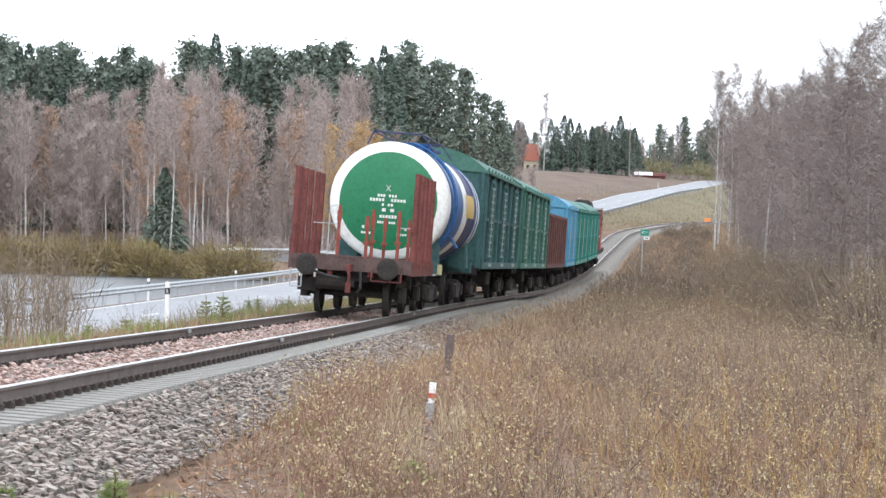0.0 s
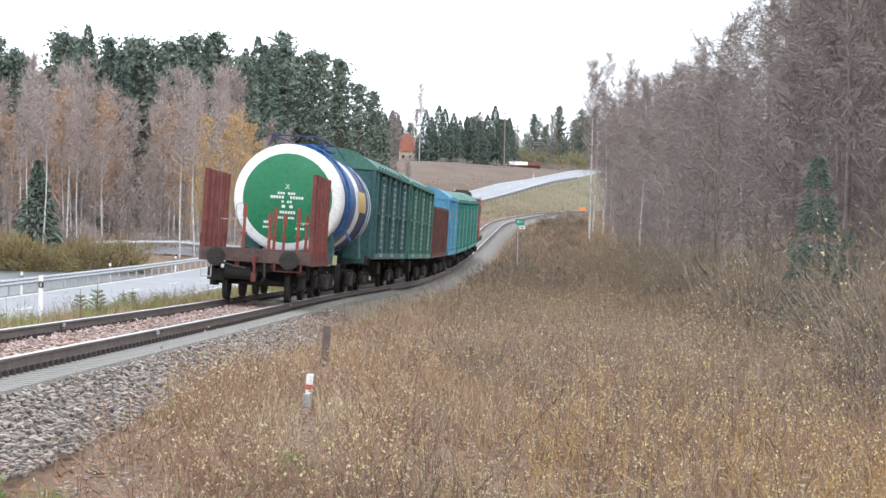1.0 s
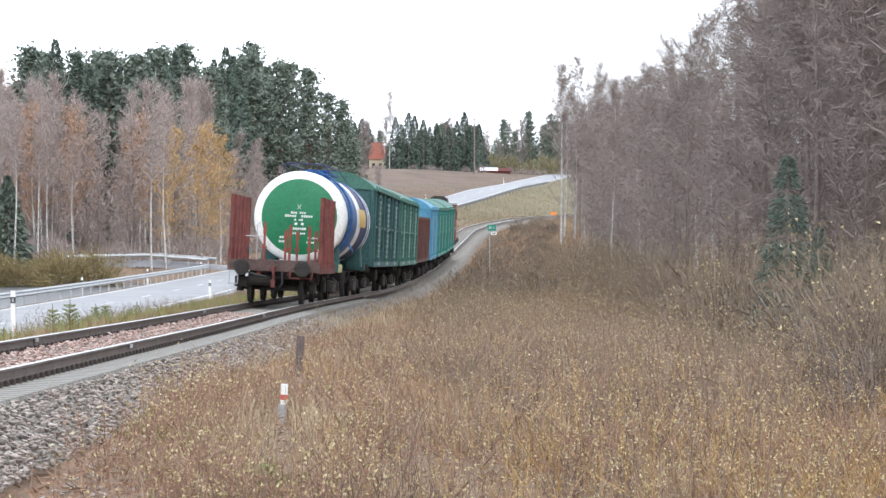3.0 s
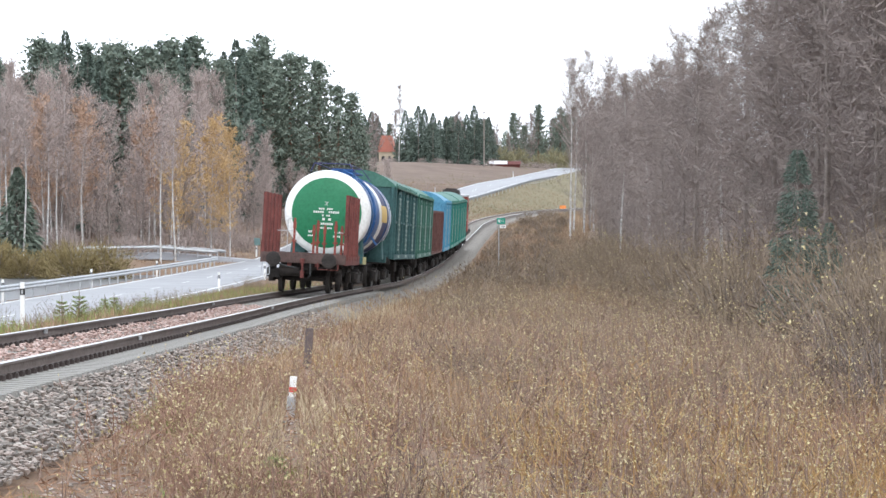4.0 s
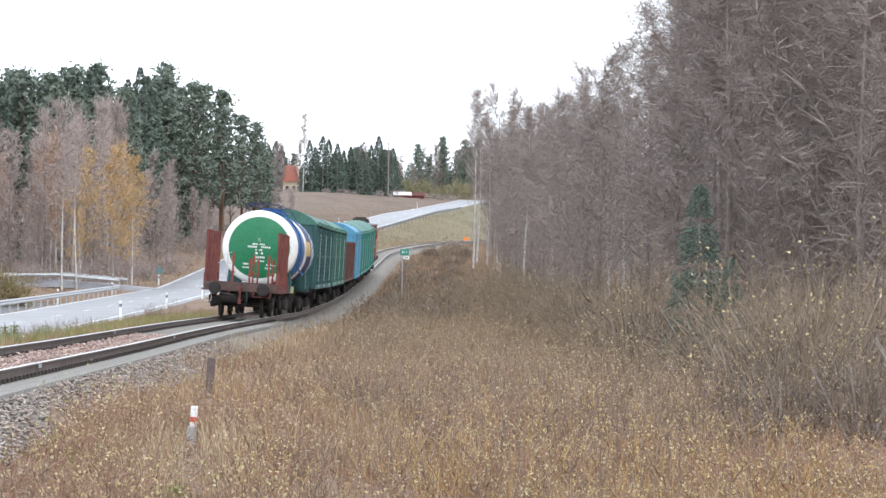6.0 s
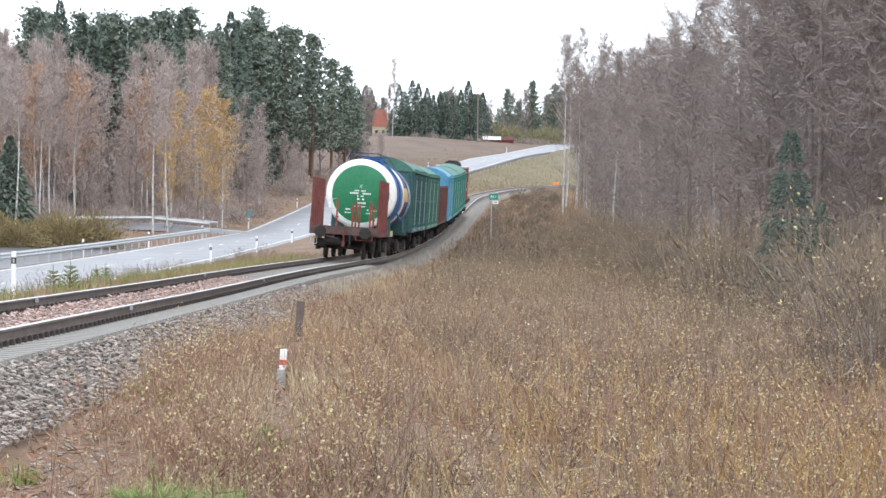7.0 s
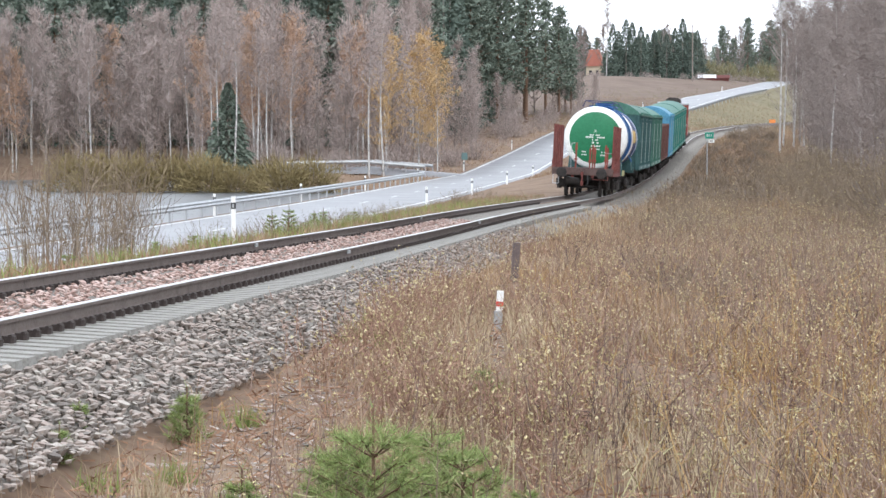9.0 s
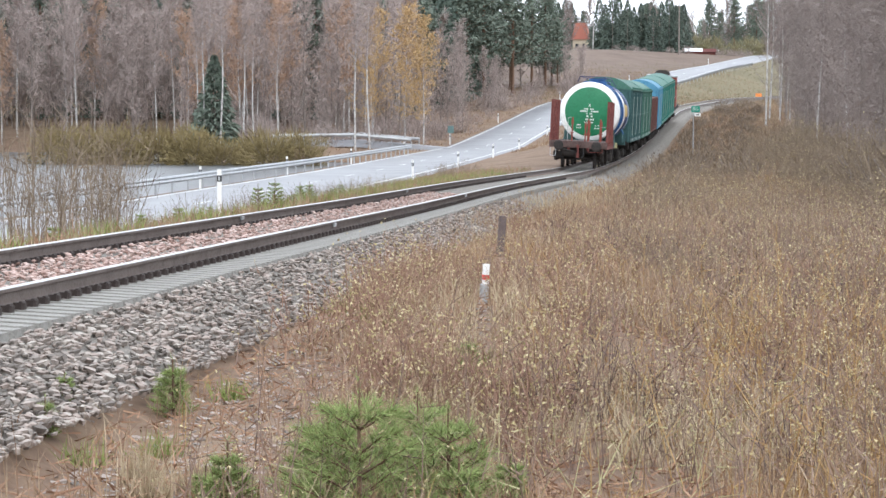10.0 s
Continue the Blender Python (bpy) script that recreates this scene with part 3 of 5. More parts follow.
# ---------- train ----------
def wheelset(parent, y, r=0.46, wheels=None):
    ax = thing("wheelset", "", "")
    ax.parent = parent
    ax.matrix_basis = pose(0, y, r)
    for s in (-1, 1):
        g = Geo()
        prof = [(0.05, -0.07), (r * 0.55, -0.045), (r * 0.86, -0.03), (r * 0.88, -0.065), (r, -0.06), (r + 0.005, 0.045), (r + 0.03, 0.055), (r + 0.03, 0.07), (r * 0.88, 0.07), (r * 0.86, 0.03), (0.05, 0.05)]
        g.turned(prof, 24, "y")
        v = g.v[0]
        g.v[0] = np.stack([(v[:, 1] * -s) + s * (GAUGE / 2 + 0.01), v[:, 0], v[:, 2]], 1)
        part("wheel", g, [M["grime_shade"]], ax)
    g = Geo()
    g.tube((-1.1, 0, 0), (1.1, 0, 0), 0.08, n=10)
    for k in range(4):
        g.box((0, 0.075 * math.cos(k * 1.57), 0.075 * math.sin(k * 1.57)), (0.1, 0.03, 0.03))
    part("axle", g, M["grime_shade"], ax)
    AXLES.append((ax, y, r))
    return ax


AXLES = []


def bogie(parent, y):
    g = Geo()
    for s in (-1, 1):
        g.box((s * 1.03, y, 0.55), (0.16, 2.3, 0.22), bevel=0.05)
        g.box((s * 1.03, y, 0.40), (0.2, 0.9, 0.3), bevel=0.05)
        for d in (-0.925, 0.925):
            g.box((s * 1.05, y + d, 0.47), (0.24, 0.34, 0.3), bevel=0.06)
        for d in (-0.2, 0, 0.2):
            g.tube((s * 1.05, y + d, 0.35), (s * 1.05, y + d, 0.7), 0.08, n=8)
    g.box((0, y, 0.6), (2.2, 0.45, 0.3), bevel=0.05)
    part("bogie_frame", g, M["grime_shade"], parent)
    wheelset(parent, y - 0.925)
    wheelset(parent, y + 0.925)


def coupler(parent, length):
    g = Geo()
    for y in (0.05, length - 0.05):
        g.box((0, y, 1.04), (0.3, 0.3, 0.36), bevel=0.06)
        g.box((0, y + (0.35 if y < 1 else -0.35), 1.04), (0.18, 0.6, 0.2))
    part("coupler", g, M["grime_shade"], parent)


def stake_wagon():
    L = 6.4
    w = thing("stake_wagon", "two-axle rust-red flat stake wagon with empty stakes", "flat wagon")
    g = Geo()
    g.box((0, L / 2, 1.19), (2.62, L - 1.25, 0.06))
    for i in range(19):
        g.box((0, 0.78 + i * 0.263, 1.235), (2.6, 0.245, 0.045))
    part("deck", g, M["wood"], w, "weathered plank deck")
    g = Geo()
    for s in (-1, 1):
        g.box((s * 1.33, L / 2, 1.08), (0.10, L - 1.2, 0.28), bevel=0.02)
        g.box((s * 0.45, L / 2, 1.0), (0.12, L - 1.3, 0.3))
    part("side_sill", g, M["rust"], w)
    for y in (0.66, L - 0.66):
        g = Geo()
        g.box((0, y, 1.10), (2.76, 0.16, 0.28), bevel=0.03)
        for x in (-1.15, -0.55, -0.3, 0.3, 0.55, 1.15):
            g.tube((x, y - 0.10, 1.1), (x, y + 0.10, 1.1), 0.035, n=6)
        g.box((0, y, 1.263), (2.74, 0.10, 0.03))
        part("headstock", g, M["beam"], w, "grimy brown headstock beam")
    for e, y in ((-1, 0.58), (1, L - 0.58)):
        for x in (-0.89, 0.89):
            g = Geo()
            g.tube((x, y, 1.06), (x, y + e * 0.5, 1.06), 0.10, 0.09, n=14)
            g.tube((x, y, 1.06), (x, y + e * 0.2, 1.06), 0.16, 0.13, n=14)
            g.tube((x, y + e * 0.50, 1.06), (x, y + e * 0.545, 1.06), 0.235, 0.235, n=24)
            g.tube((x, y + e * 0.545, 1.06), (x, y + e * 0.565, 1.06), 0.235, 0.16, n=24)
            part("buffer", g, M["grime_shade"], w, "round dark steel buffer")
    g = Geo()
    g.box((0, 0.45, 1.03), (0.12, 0.35, 0.16), bevel=0.03)
    g.pipe([(0, 0.3, 1.1), (0.03, 0.28, 0.85), (0.02, 0.3, 0.62)], 0.035)
    g.box((0.02, 0.3, 0.6), (0.12, 0.07, 0.22), bevel=0.02)
    g.pipe([(0.5, 0.5, 1.0), (0.5, 0.4, 0.78), (1.15, 0.4, 0.78), (1.15, 0.5, 0.95)], 0.018)
    part("screw_coupling", g, M["rust"], w)
    g = Geo()
    g.pipe([(-1.3, 0.55, 0.95), (-1.3, 0.5, 0.55), (-1.05, 0.5, 0.55), (-1.05, 0.55, 0.95)], 0.016)
    part("step", g, M["zinc"], w)
    g = Geo()
    g.pipe([(-0.9, 0.5, 0.95), (-0.5, 0.42, 0.84), (-0.2, 0.45, 0.8)], 0.03)
    part("brake_hose", g, M["black"], w)
    g = Geo()
    g.pipe([(0.25, 0.5, 0.95), (0.28, 0.42, 0.6), (0.2, 0.5, 0.5)], 0.03)
    part("brake_hose", g, M["black"], w)
    # long stakes in pairs along both sides
    for y in (0.82, 1.18, 2.0, 2.9, 3.9, 4.8):
        for s in (-1, 1):
            g = Geo()
            g.box((s * 1.33, y, 2.2), (0.09, 0.04, 2.0), bevel=0.008)
            g.box((s * 1.29, y + 0.05, 2.2), (0.03, 0.10, 2.0))
            g.box((s * 1.37, y + 0.05, 2.2), (0.03, 0.10, 2.0))
            g.box((s * 1.34, y, 1.35), (0.13, 0.16, 0.5), bevel=0.03)
            if y < 1:
                g.box((s * 1.30, y + 0.02, 1.95), (0.10, 0.22, 0.08))
            part("stake", g, M["rust"], w)
    for x, h, y in ((-0.33, 1.15, 0.74), (0.30, 0.95, 0.74), (0.42, 1.1, 0.8), (1.0, 1.1, 0.74), (0.16, 1.0, L - 0.8), (0.75, 1.0, L - 0.8)):
        g = Geo()
        g.box((x, y, 1.25 + h / 2), (0.07, 0.06, h), bevel=0.012)
        g.box((x, y, 1.25 + h * 0.36), (0.15, 0.10, 0.06), bevel=0.01)
        g.box((x, y, 1.25 + h * 0.8), (0.10, 0.09, 0.22), bevel=0.01)
        part("end_stanchion", g, M["redpaint"], w, "worn red end stanchion")
    g = Geo()
    g.pipe([(1.0, 0.74, 1.98), (1.33, 0.9, 1.98)], 0.015)
    g.pipe([(-0.9, 0.74, 1.98), (-0.33, 0.74, 1.98)], 0.013)
    g.pipe([(-0.55, 0.74, 1.26), (-0.55, 0.74, 2.35), (-0.4, 0.74, 2.4)], 0.014)
    part("hand_rail", g, M["zinc"], w)
    g = Geo()
    for s in (-1, 1):
        for y in (1.55, 4.85):
            g.box((s * 1.08, y, 0.5), (0.2, 0.36, 0.34), bevel=0.05)
            g.box((s * 1.08, y, 0.72), (0.1, 1.3, 0.05))
            g.box((s * 1.08, y, 0.78), (0.1, 0.9, 0.05))
            for d in (-0.65, 0.65):
                g.box((s * 1.08, y + d, 0.85), (0.09, 0.1, 0.2))
    g.tube((-0.75, 0.95, 0.72), (-0.1, 0.95, 0.72), 0.2, n=12)
    g.box((-0.95, 1.2, 0.62), (0.5, 0.5, 0.3), bevel=0.08)
    g.tube((0.0, 2.0, 0.75), (0.0, 4.5, 0.75), 0.05, n=6)
    # added dark block that stands in for the shade under the deck
    g.box((0, L / 2, 0.86), (1.5, L - 1.7, 0.24))
    g.box((0.45, 3.1, 0.62), (0.9, 1.0, 0.4), bevel=0.06)
    part("running_gear", g, M["grime_shade"], w)
    wheelset(w, 1.55, 0.46)
    wheelset(w, 4.85, 0.46)
    return w, L


def tank_wagon():
    L = 12.0
    w = thing("tank_wagon", "blue and white tank wagon with a green disc on its end", "tank wagon")
    R, zc, y0, y1 = 1.5, 2.7, 0.6, L - 0.6
    tank = thing("tank", "", "")
    tank.parent = w
    tank.matrix_basis = pose(0, 0, zc)
    dome = [(R * math.sin(a), -0.34 * math.cos(a)) for a in np.linspace(0, math.pi / 2, 14)]
    cut = 9
    for e, yy in ((1, y0 + 0.34), (-1, y1 - 0.34)):
        g = Geo()
        g.turned([(max(r, 0.001), yy + e * h) for r, h in dome[:cut]], 64)
        part("end_disc", g, M["tgreen"], tank, "green painted disc on the tank end", True)
        g = Geo()
        g.turned([(r, yy + e * h) for r, h in dome[cut - 1:]] + [(R, yy + e * 1.1)], 64)
        part("white_band", g, M["twhite"], tank, "white painted band round the tank end", True)
    ring = [(1.44, "tblue", 3.2), (4.64, "twhite", 1.5), (6.14, "tnavy", 2.92)]
    for y, m, ln in ring:
        g = Geo()
        y = y + 0.75
        g.turned([(R, y), (R, min(y + ln, y1 - 1.44))], 64)
        part("shell_ring", g, M[m], tank, smooth=True)
    # holding straps and ladder
    for y in (1.7, 3.0, L - 3.0, L - 1.7):
        g = Geo()
        g.turned([(R + 0.005, y - 0.06), (R + 0.025, y - 0.06), (R + 0.025, y + 0.06), (R + 0.005, y + 0.06)], 64)
        part("strap", g, M["tblue"], w, at=pose(0, 0, zc))
    g = Geo()
    pan = [(math.cos(a) * (R + 0.012), math.sin(a) * (R + 0.012)) for a in np.linspace(-0.12, 0.3, 7)]
    g.add([(a, 6.3, b) for a, b in pan] + [(a, 9.2, b) for a, b in pan], [(i, i + 1, 8 + i, 7 + i) for i in range(6)])
    part("yellow_panel", g, M["tyellow"], tank)
    g = Geo()
    y = L / 2
    g.tube((0, y, R - 0.15), (0, y, R + 0.16), 0.4, n=20)
    g.tube((0, y, R + 0.16), (0, y, R + 0.22), 0.44, n=20)
    part("manhole", g, M["tblue"], tank)
    g = Geo()
    g.box((0, y, R + 0.06), (1.3, 2.3, 0.05))
    part("platform", g, M["tblue"], tank)
    g = Geo()
    for yy2 in (y - 4.2, y + 1.15):
        g.pipe([(-0.75, yy2, R - 0.05), (-0.62, yy2, R + 0.27), (0.62, yy2, R + 0.27), (0.95, yy2, R - 0.15)], 0.022)
    g.pipe([(0.62, y - 4.2, R + 0.27), (0.62, y + 1.15, R + 0.27)], 0.022)
    g.pipe([(-0.62, y - 4.2, R + 0.27), (-0.62, y + 1.15, R + 0.27)], 0.022)
    part("railing", g, M["tnavy"], tank)
    g = Geo()
    for d in (-0.2, 0.2):
        pts = [(math.cos(a) * (R + 0.1), 2.0 + d, math.sin(a) * (R + 0.1)) for a in np.linspace(-0.7, 1.3, 12)]
        g.pipe(pts, 0.03)
    for a in np.linspace(-0.65, 1.25, 12):
        g.tube((math.cos(a) * (R + 0.1), 1.8, math.sin(a) * (R + 0.1)), (math.cos(a) * (R + 0.1), 2.2, math.sin(a) * (R + 0.1)), 0.015, n=5)
    g.pipe([(R + 0.05, 1.3, -0.75), (R + 0.25, 1.3, -1.05)], 0.04)
    part("ladder", g, M["tblue"], tank)
    # stencilled rows on the end; words too small to read stand as bars
    def bar(cx, cz, wd, h):
        n = max(1, int(wd / (h * 0.9)))
        for i in range(n):
            if rng.uniform() < 0.12:
                continue
            x = cx - wd / 2 + (i + 0.5) * wd / n
            r = math.hypot(x, cz)
            yy = y0 + 0.34 - 0.34 * math.sqrt(max(0, 1 - (r / R) ** 2)) - 0.006
            gm.box((x, yy, cz), (wd / n * 0.72, 0.006, h * rng.uniform(0.85, 1.0)))
    gm = Geo()
    for s in (-1, 1):
        v = [(-0.09, -0.07), (-0.05, -0.07), (0.09, 0.07), (0.05, 0.07)]
        gm.add([(a * s * 0.75, y0 + 0.004, 0.32 + b) for a, b in v] + [(a * s * 0.75, y0 + 0.012, 0.32 + b) for a, b in v], [(0, 1, 2, 3), (3, 2, 1, 0), (4, 5, 6, 7)])
    for cx, cz, wd, h in ((-0.02, 0.13, 0.5, 0.07), (0.0, 0.02, 0.92, 0.08), (0.0, -0.10, 0.3, 0.07), (-0.08, -0.23, 0.13, 0.08), (0.13, -0.23, 0.13, 0.08), (0.0, -0.39, 0.52, 0.08), (0.0, -0.54, 0.46, 0.06), (-0.5, -0.68, 0.22, 0.07), (-0.5, -0.82, 0.26, 0.06), (0.42, -0.68, 0.22, 0.07), (0.4, -0.82, 0.26, 0.06)):
        bar(cx, cz, wd, h)
    tagged(part("stencil_marks", gm, M["mark"], tank, "white stencilled markings, too small to read"), kind="stuff")
    # frame, saddles
    g = Geo()
    g.box((0, L / 2, 1.1), (0.5, L - 1.2, 0.34), bevel=0.04)
    for yy2 in (0.7, L - 0.7):
        g.box((0, yy2, 1.12), (2.7, 0.2, 0.3), bevel=0.03)
    for s in (-1, 1):
        for yy2 in (1.6, L - 1.6):
            g.box((s * 1.0, yy2, 1.5), (0.6, 0.6, 0.8), taper=0.8, bevel=0.05)
    part("frame", g, M["boxdark"], w)
    for s in (-1, 1):
        g = Geo()
        g.box((s * 1.32, 0.72, 1.08), (0.30, 0.04, 0.26))
        part("end_plate", g, M["bud"], w, "pale plate at the frame end")
    bogie(w, 2.1)
    bogie(w, L - 2.1)
    coupler(w, L)
    return w, L


def box_wagon(paint, roof, label, name="covered_wagon", panels=3, L=14.8):
    W, z0, z1, zp = 3.0, 1.12, 4.02, 4.68
    w = thing(name, label, "covered wagon")
    ya, yb = 0.55, L - 0.55
    g = Geo()
    g.box((0, L / 2, (z0 + z1) / 2), (W - 0.1, yb - ya, z1 - z0))
    part("body", g, M[paint], w)
    g = Geo()
    an = np.linspace(-1, 1, 15)
    arc = [(a * (W / 2 + 0.06), z1 + (zp - z1) * (1 - abs(a) ** 2.2)) for a in an]
    n = len(arc)
    v = [(x, ya - 0.06, z) for x, z in arc] + [(x, yb + 0.06, z) for x, z in arc]
    g.add(v, [(i, i + 1, n + i + 1, n + i) for i in range(n - 1)] + [tuple(range(n - 1, -1, -1)), tuple(range(n, 2 * n)), (0, n, 2 * n - 1, n - 1)])
    for k in range(9):
        y = ya + 0.2 + k * (yb - ya - 0.4) / 8
        rib = [(x * 1.004, z + 0.03) for x, z in arc]
        v = [(x, y - 0.03, z) for x, z in rib] + [(x, y + 0.03, z) for x, z in rib]
        g.add(v, [(i, i + 1, n + i + 1, n + i) for i in range(n - 1)])
    part("roof", g, M[roof], w, "arched sheet roof with ribs")
    # walkway rail along the eaves
    g = Geo()
    for s in (-1, 1):
        g.box((s * (W / 2 + 0.04), L / 2, z1 + 0.01), (0.08, yb - ya + 0.1, 0.09), bevel=0.02)
        for k in range(12):
            y = ya + 0.5 + k * (yb - ya - 1) / 11
            g.box((s * (W / 2 + 0.02), y, z1 + 0.08), (0.05, 0.09, 0.14))
    part("eaves_rail", g, M[roof], w)
    # posts of the side walls
    for s in (-1, 1):
        for k in range(7):
            y = ya + 0.12 + k * (yb - ya - 0.24) / 6
            g = Geo()
            g.box((s * (W / 2 - 0.01), y, (z0 + z1) / 2), (0.14, 0.16, z1 - z0), bevel=0.03)
            part("side_post", g, M[paint], w)
        g = Geo()
        g.box((s * (W / 2 - 0.005), L / 2, z0 + 0.08), (0.12, yb - ya, 0.2), bevel=0.02)
        g.box((s * (W / 2 - 0.02), L / 2, z0 + 1.5), (0.07, yb - ya, 0.08))
        part("sill", g, M[paint], w)
        for k in range(panels):
            y = ya + (k + 0.5) * (yb - ya) / panels
            door = thing("vent_panel", "", "")
            door.parent = w
            door.matrix_basis = pose(s * (W / 2 - 0.05), y, 0)
            # flat dark plate: the shade of a hollow behind the slats, as colour
            g = Geo()
            g.box((0, 0, 2.55), (0.06, 1.05, 2.45))
            part("recess", g, M["grime_shade"], door)
            g = Geo()
            for d in (-0.55, 0.55):
                g.box((s * 0.05, d, 2.55), (0.10, 0.09, 2.5), bevel=0.02)
            for zz in (1.28, 3.82):
                g.box((s * 0.05, 0, zz), (0.10, 1.2, 0.09), bevel=0.02)
            part("panel_frame", g, M[paint], door)
            for j in range(11):
                g = Geo()
                g.box((s * 0.075, 0.1, 1.5 + j * 0.21), (0.06, 0.75, 0.065), bevel=0.01)
                part("slat", g, M["latch"], door)
            g = Geo()
            g.box((s * 0.09, 0.1, 1.22), (0.09, 0.8, 0.10), bevel=0.02)
            g.tube((s * 0.12, -0.3, 1.5), (s * 0.12, -0.3, 3.6), 0.018, n=6)
            part("latch", g, M["latch"], door, "pale worn latch bar")
    # end walls
    for e, y in ((-1, ya), (1, yb)):
        g = Geo()
        for x in (-1.4, -0.5, 0.5, 1.4):
            g.box((x, y, (z0 + z1) / 2), (0.14, 0.14, z1 - z0), bevel=0.03)
        for z in (2.0, 3.0):
            g.box((0, y, z), (W - 0.2, 0.10, 0.10))
        part("end_frame", g, M[paint], w)
    g = Geo()
    g.box((0, L / 2, 1.0), (0.5, L - 1.1, 0.3))
    for y in (0.6, L - 0.6):
        g.box((0, y, 1.05), (2.8, 0.18, 0.28), bevel=0.03)
    g.box((0.9, L / 2, 0.75), (0.5, 1.2, 0.4), bevel=0.05)
    part("underframe", g, M["grime_shade"], w)
    bogie(w, 2.4)
    bogie(w, L - 2.4)
    coupler(w, L)
    return w, L


def gondola():
    L, W, z0, z1 = 13.9, 3.0, 1.2, 3.45
    w = thing("open_wagon", "brown ribbed open goods wagon", "open wagon")
    g = Geo()
    for s in (-1, 1):
        g.box((s * (W / 2 - 0.1), L / 2, (z0 + z1) / 2), (0.06, L - 1.2, z1 - z0))
        g.box((s * (W / 2 - 0.08), L / 2, z1), (0.14, L - 1.1, 0.12), bevel=0.03)
        g.box((s * (W / 2 - 0.08), L / 2, z0), (0.14, L - 1.1, 0.18), bevel=0.03)
    for y in (0.6, L - 0.6):
        g.box((0, y, (z0 + z1) / 2), (W - 0.2, 0.06, z1 - z0))
        for z in (1.7, 2.3, 2.9, z1):
            g.box((0, y, z), (W - 0.1, 0.14, 0.10), bevel=0.03)
    g.box((0, L / 2, z0), (W - 0.2, L - 1.2, 0.06))
    part("body", g, M["brown"], w)
    for s in (-1, 1):
        for k in range(9):
            g = Geo()
            g.box((s * (W / 2 - 0.03), 0.7 + k * (L - 1.4) / 8, (z0 + z1) / 2), (0.12, 0.14, z1 - z0), bevel=0.03)
            part("side_post", g, M["brown"], w)
    g = Geo()
    g.box((0, L / 2, 1.02), (0.5, L - 1.1, 0.3))
    part("underframe", g, M["grime_shade"], w)
    bogie(w, 2.4)
    bogie(w, L - 2.4)
    coupler(w, L)
    return w, L


def locomotive():
    L = 14.0
    w = thing("locomotive", "red and grey diesel locomotive hauling the train", "locomotive")
    g = Geo()
    g.box((0, L / 2, 1.3), (2.9, L - 1.0, 0.3), bevel=0.05)
    part("frame", g, M["grime_shade"], w)
    g = Geo()
    g.box((0, 3.3, 2.4), (2.2, 4.6, 1.9), bevel=0.15, taper=0.96)
    part("rear_hood", g, M["locored"], w)
    g = Geo()
    g.box((0, 10.4, 2.4), (2.2, 5.0, 1.9), bevel=0.15, taper=0.96)
    part("front_hood", g, M["locored"], w)
    g = Geo()
    g.box((0, 6.75, 2.85), (2.9, 2.3, 2.8), bevel=0.12, taper=0.97)
    part("cab", g, M["locored"], w)
    g = Geo()
    g.box((0, 6.75, 4.3), (2.9, 2.5, 0.14), bevel=0.12)
    part("cab_roof", g, M["zinc"], w)
    g = Geo()
    g.box((0, 6.75, 4.55), (1.5, 1.5, 0.36), taper=0.82, bevel=0.1)
    for d in (-0.45, 0, 0.45):
        g.box((0, 6.75 + d, 4.77), (0.9, 0.12, 0.1))
    part("roof_housing", g, M["grime_shade"], w, "dark housing on the cab roof")
    for x in (-0.75, 0.75):
        for y in (5.58, 7.92):
            g = Geo()
            g.box((x, y, 3.5), (0.8, 0.06, 0.6))
            part("window", g, M["glass"], w)
    for s in (-1, 1):
        g = Geo()
        g.box((s * 1.43, 6.75, 3.4), (0.06, 1.2, 0.7))
        part("window", g, M["glass"], w)
        g = Geo()
        g.pipe([(s * 1.4, 0.7, 1.4), (s * 1.4, 0.7, 2.4), (s * 1.4, 5.4, 2.4)], 0.025)
        part("hand_rail", g, M["white"], w)
    bogie(w, 2.9)
    bogie(w, L - 2.9)
    coupler(w, L)
    return w, L


TRAIN = []


def build_train():
    y = 0.0
    for make in (stake_wagon, tank_wagon,
                 lambda: box_wagon("boxdark", "boxgreen", "dark teal covered goods wagon with slatted side panels"),
                 lambda: box_wagon("boxgreen", "boxroof", "weathered green covered goods wagon with slatted side panels"),
                 gondola,
                 lambda: box_wagon("boxblue", "boxblue", "short sky-blue covered goods wagon with arched roof", panels=2, L=9.6),
                 lambda: box_wagon("boxteal", "boxroof", "bright teal covered goods wagon with ribbed roof", L=15.2),
                 lambda: box_wagon("boxteal", "boxroof", "bright teal covered goods wagon coupled behind the locomotive", L=15.2),
                 locomotive):
        w, L = make()
        TRAIN.append((w, y, L))
        y += L + 0.25


# arc length along the line
_yy = np.linspace(0, 470, 4701)
_ss = np.concatenate([[0], np.cumsum(np.sqrt(np.diff(_yy) ** 2 + np.diff(TX(_yy)) ** 2 + np.diff(TZ(_yy)) ** 2))])
START, SPEED = 48.7, 5.77


def on_line(s):
    return float(np.interp(s, _ss, _yy))


def ride(s, L):
    """The pose of a wagon whose rear end is s metres along and whose length is L."""
    a, b = on_line(s + L * 0.2), on_line(s + L * 0.8)
    pa, pb = track_pose(a).translation, track_pose(b).translation
    d = (pb - pa).normalized()
    tilt = CANT / GAUGE
    q = d.to_track_quat("Y", "Z").to_matrix().to_4x4() @ Matrix.Rotation(tilt, 4, "Y")
    return Matrix.Translation(pa - d * (L * 0.2)) @ q


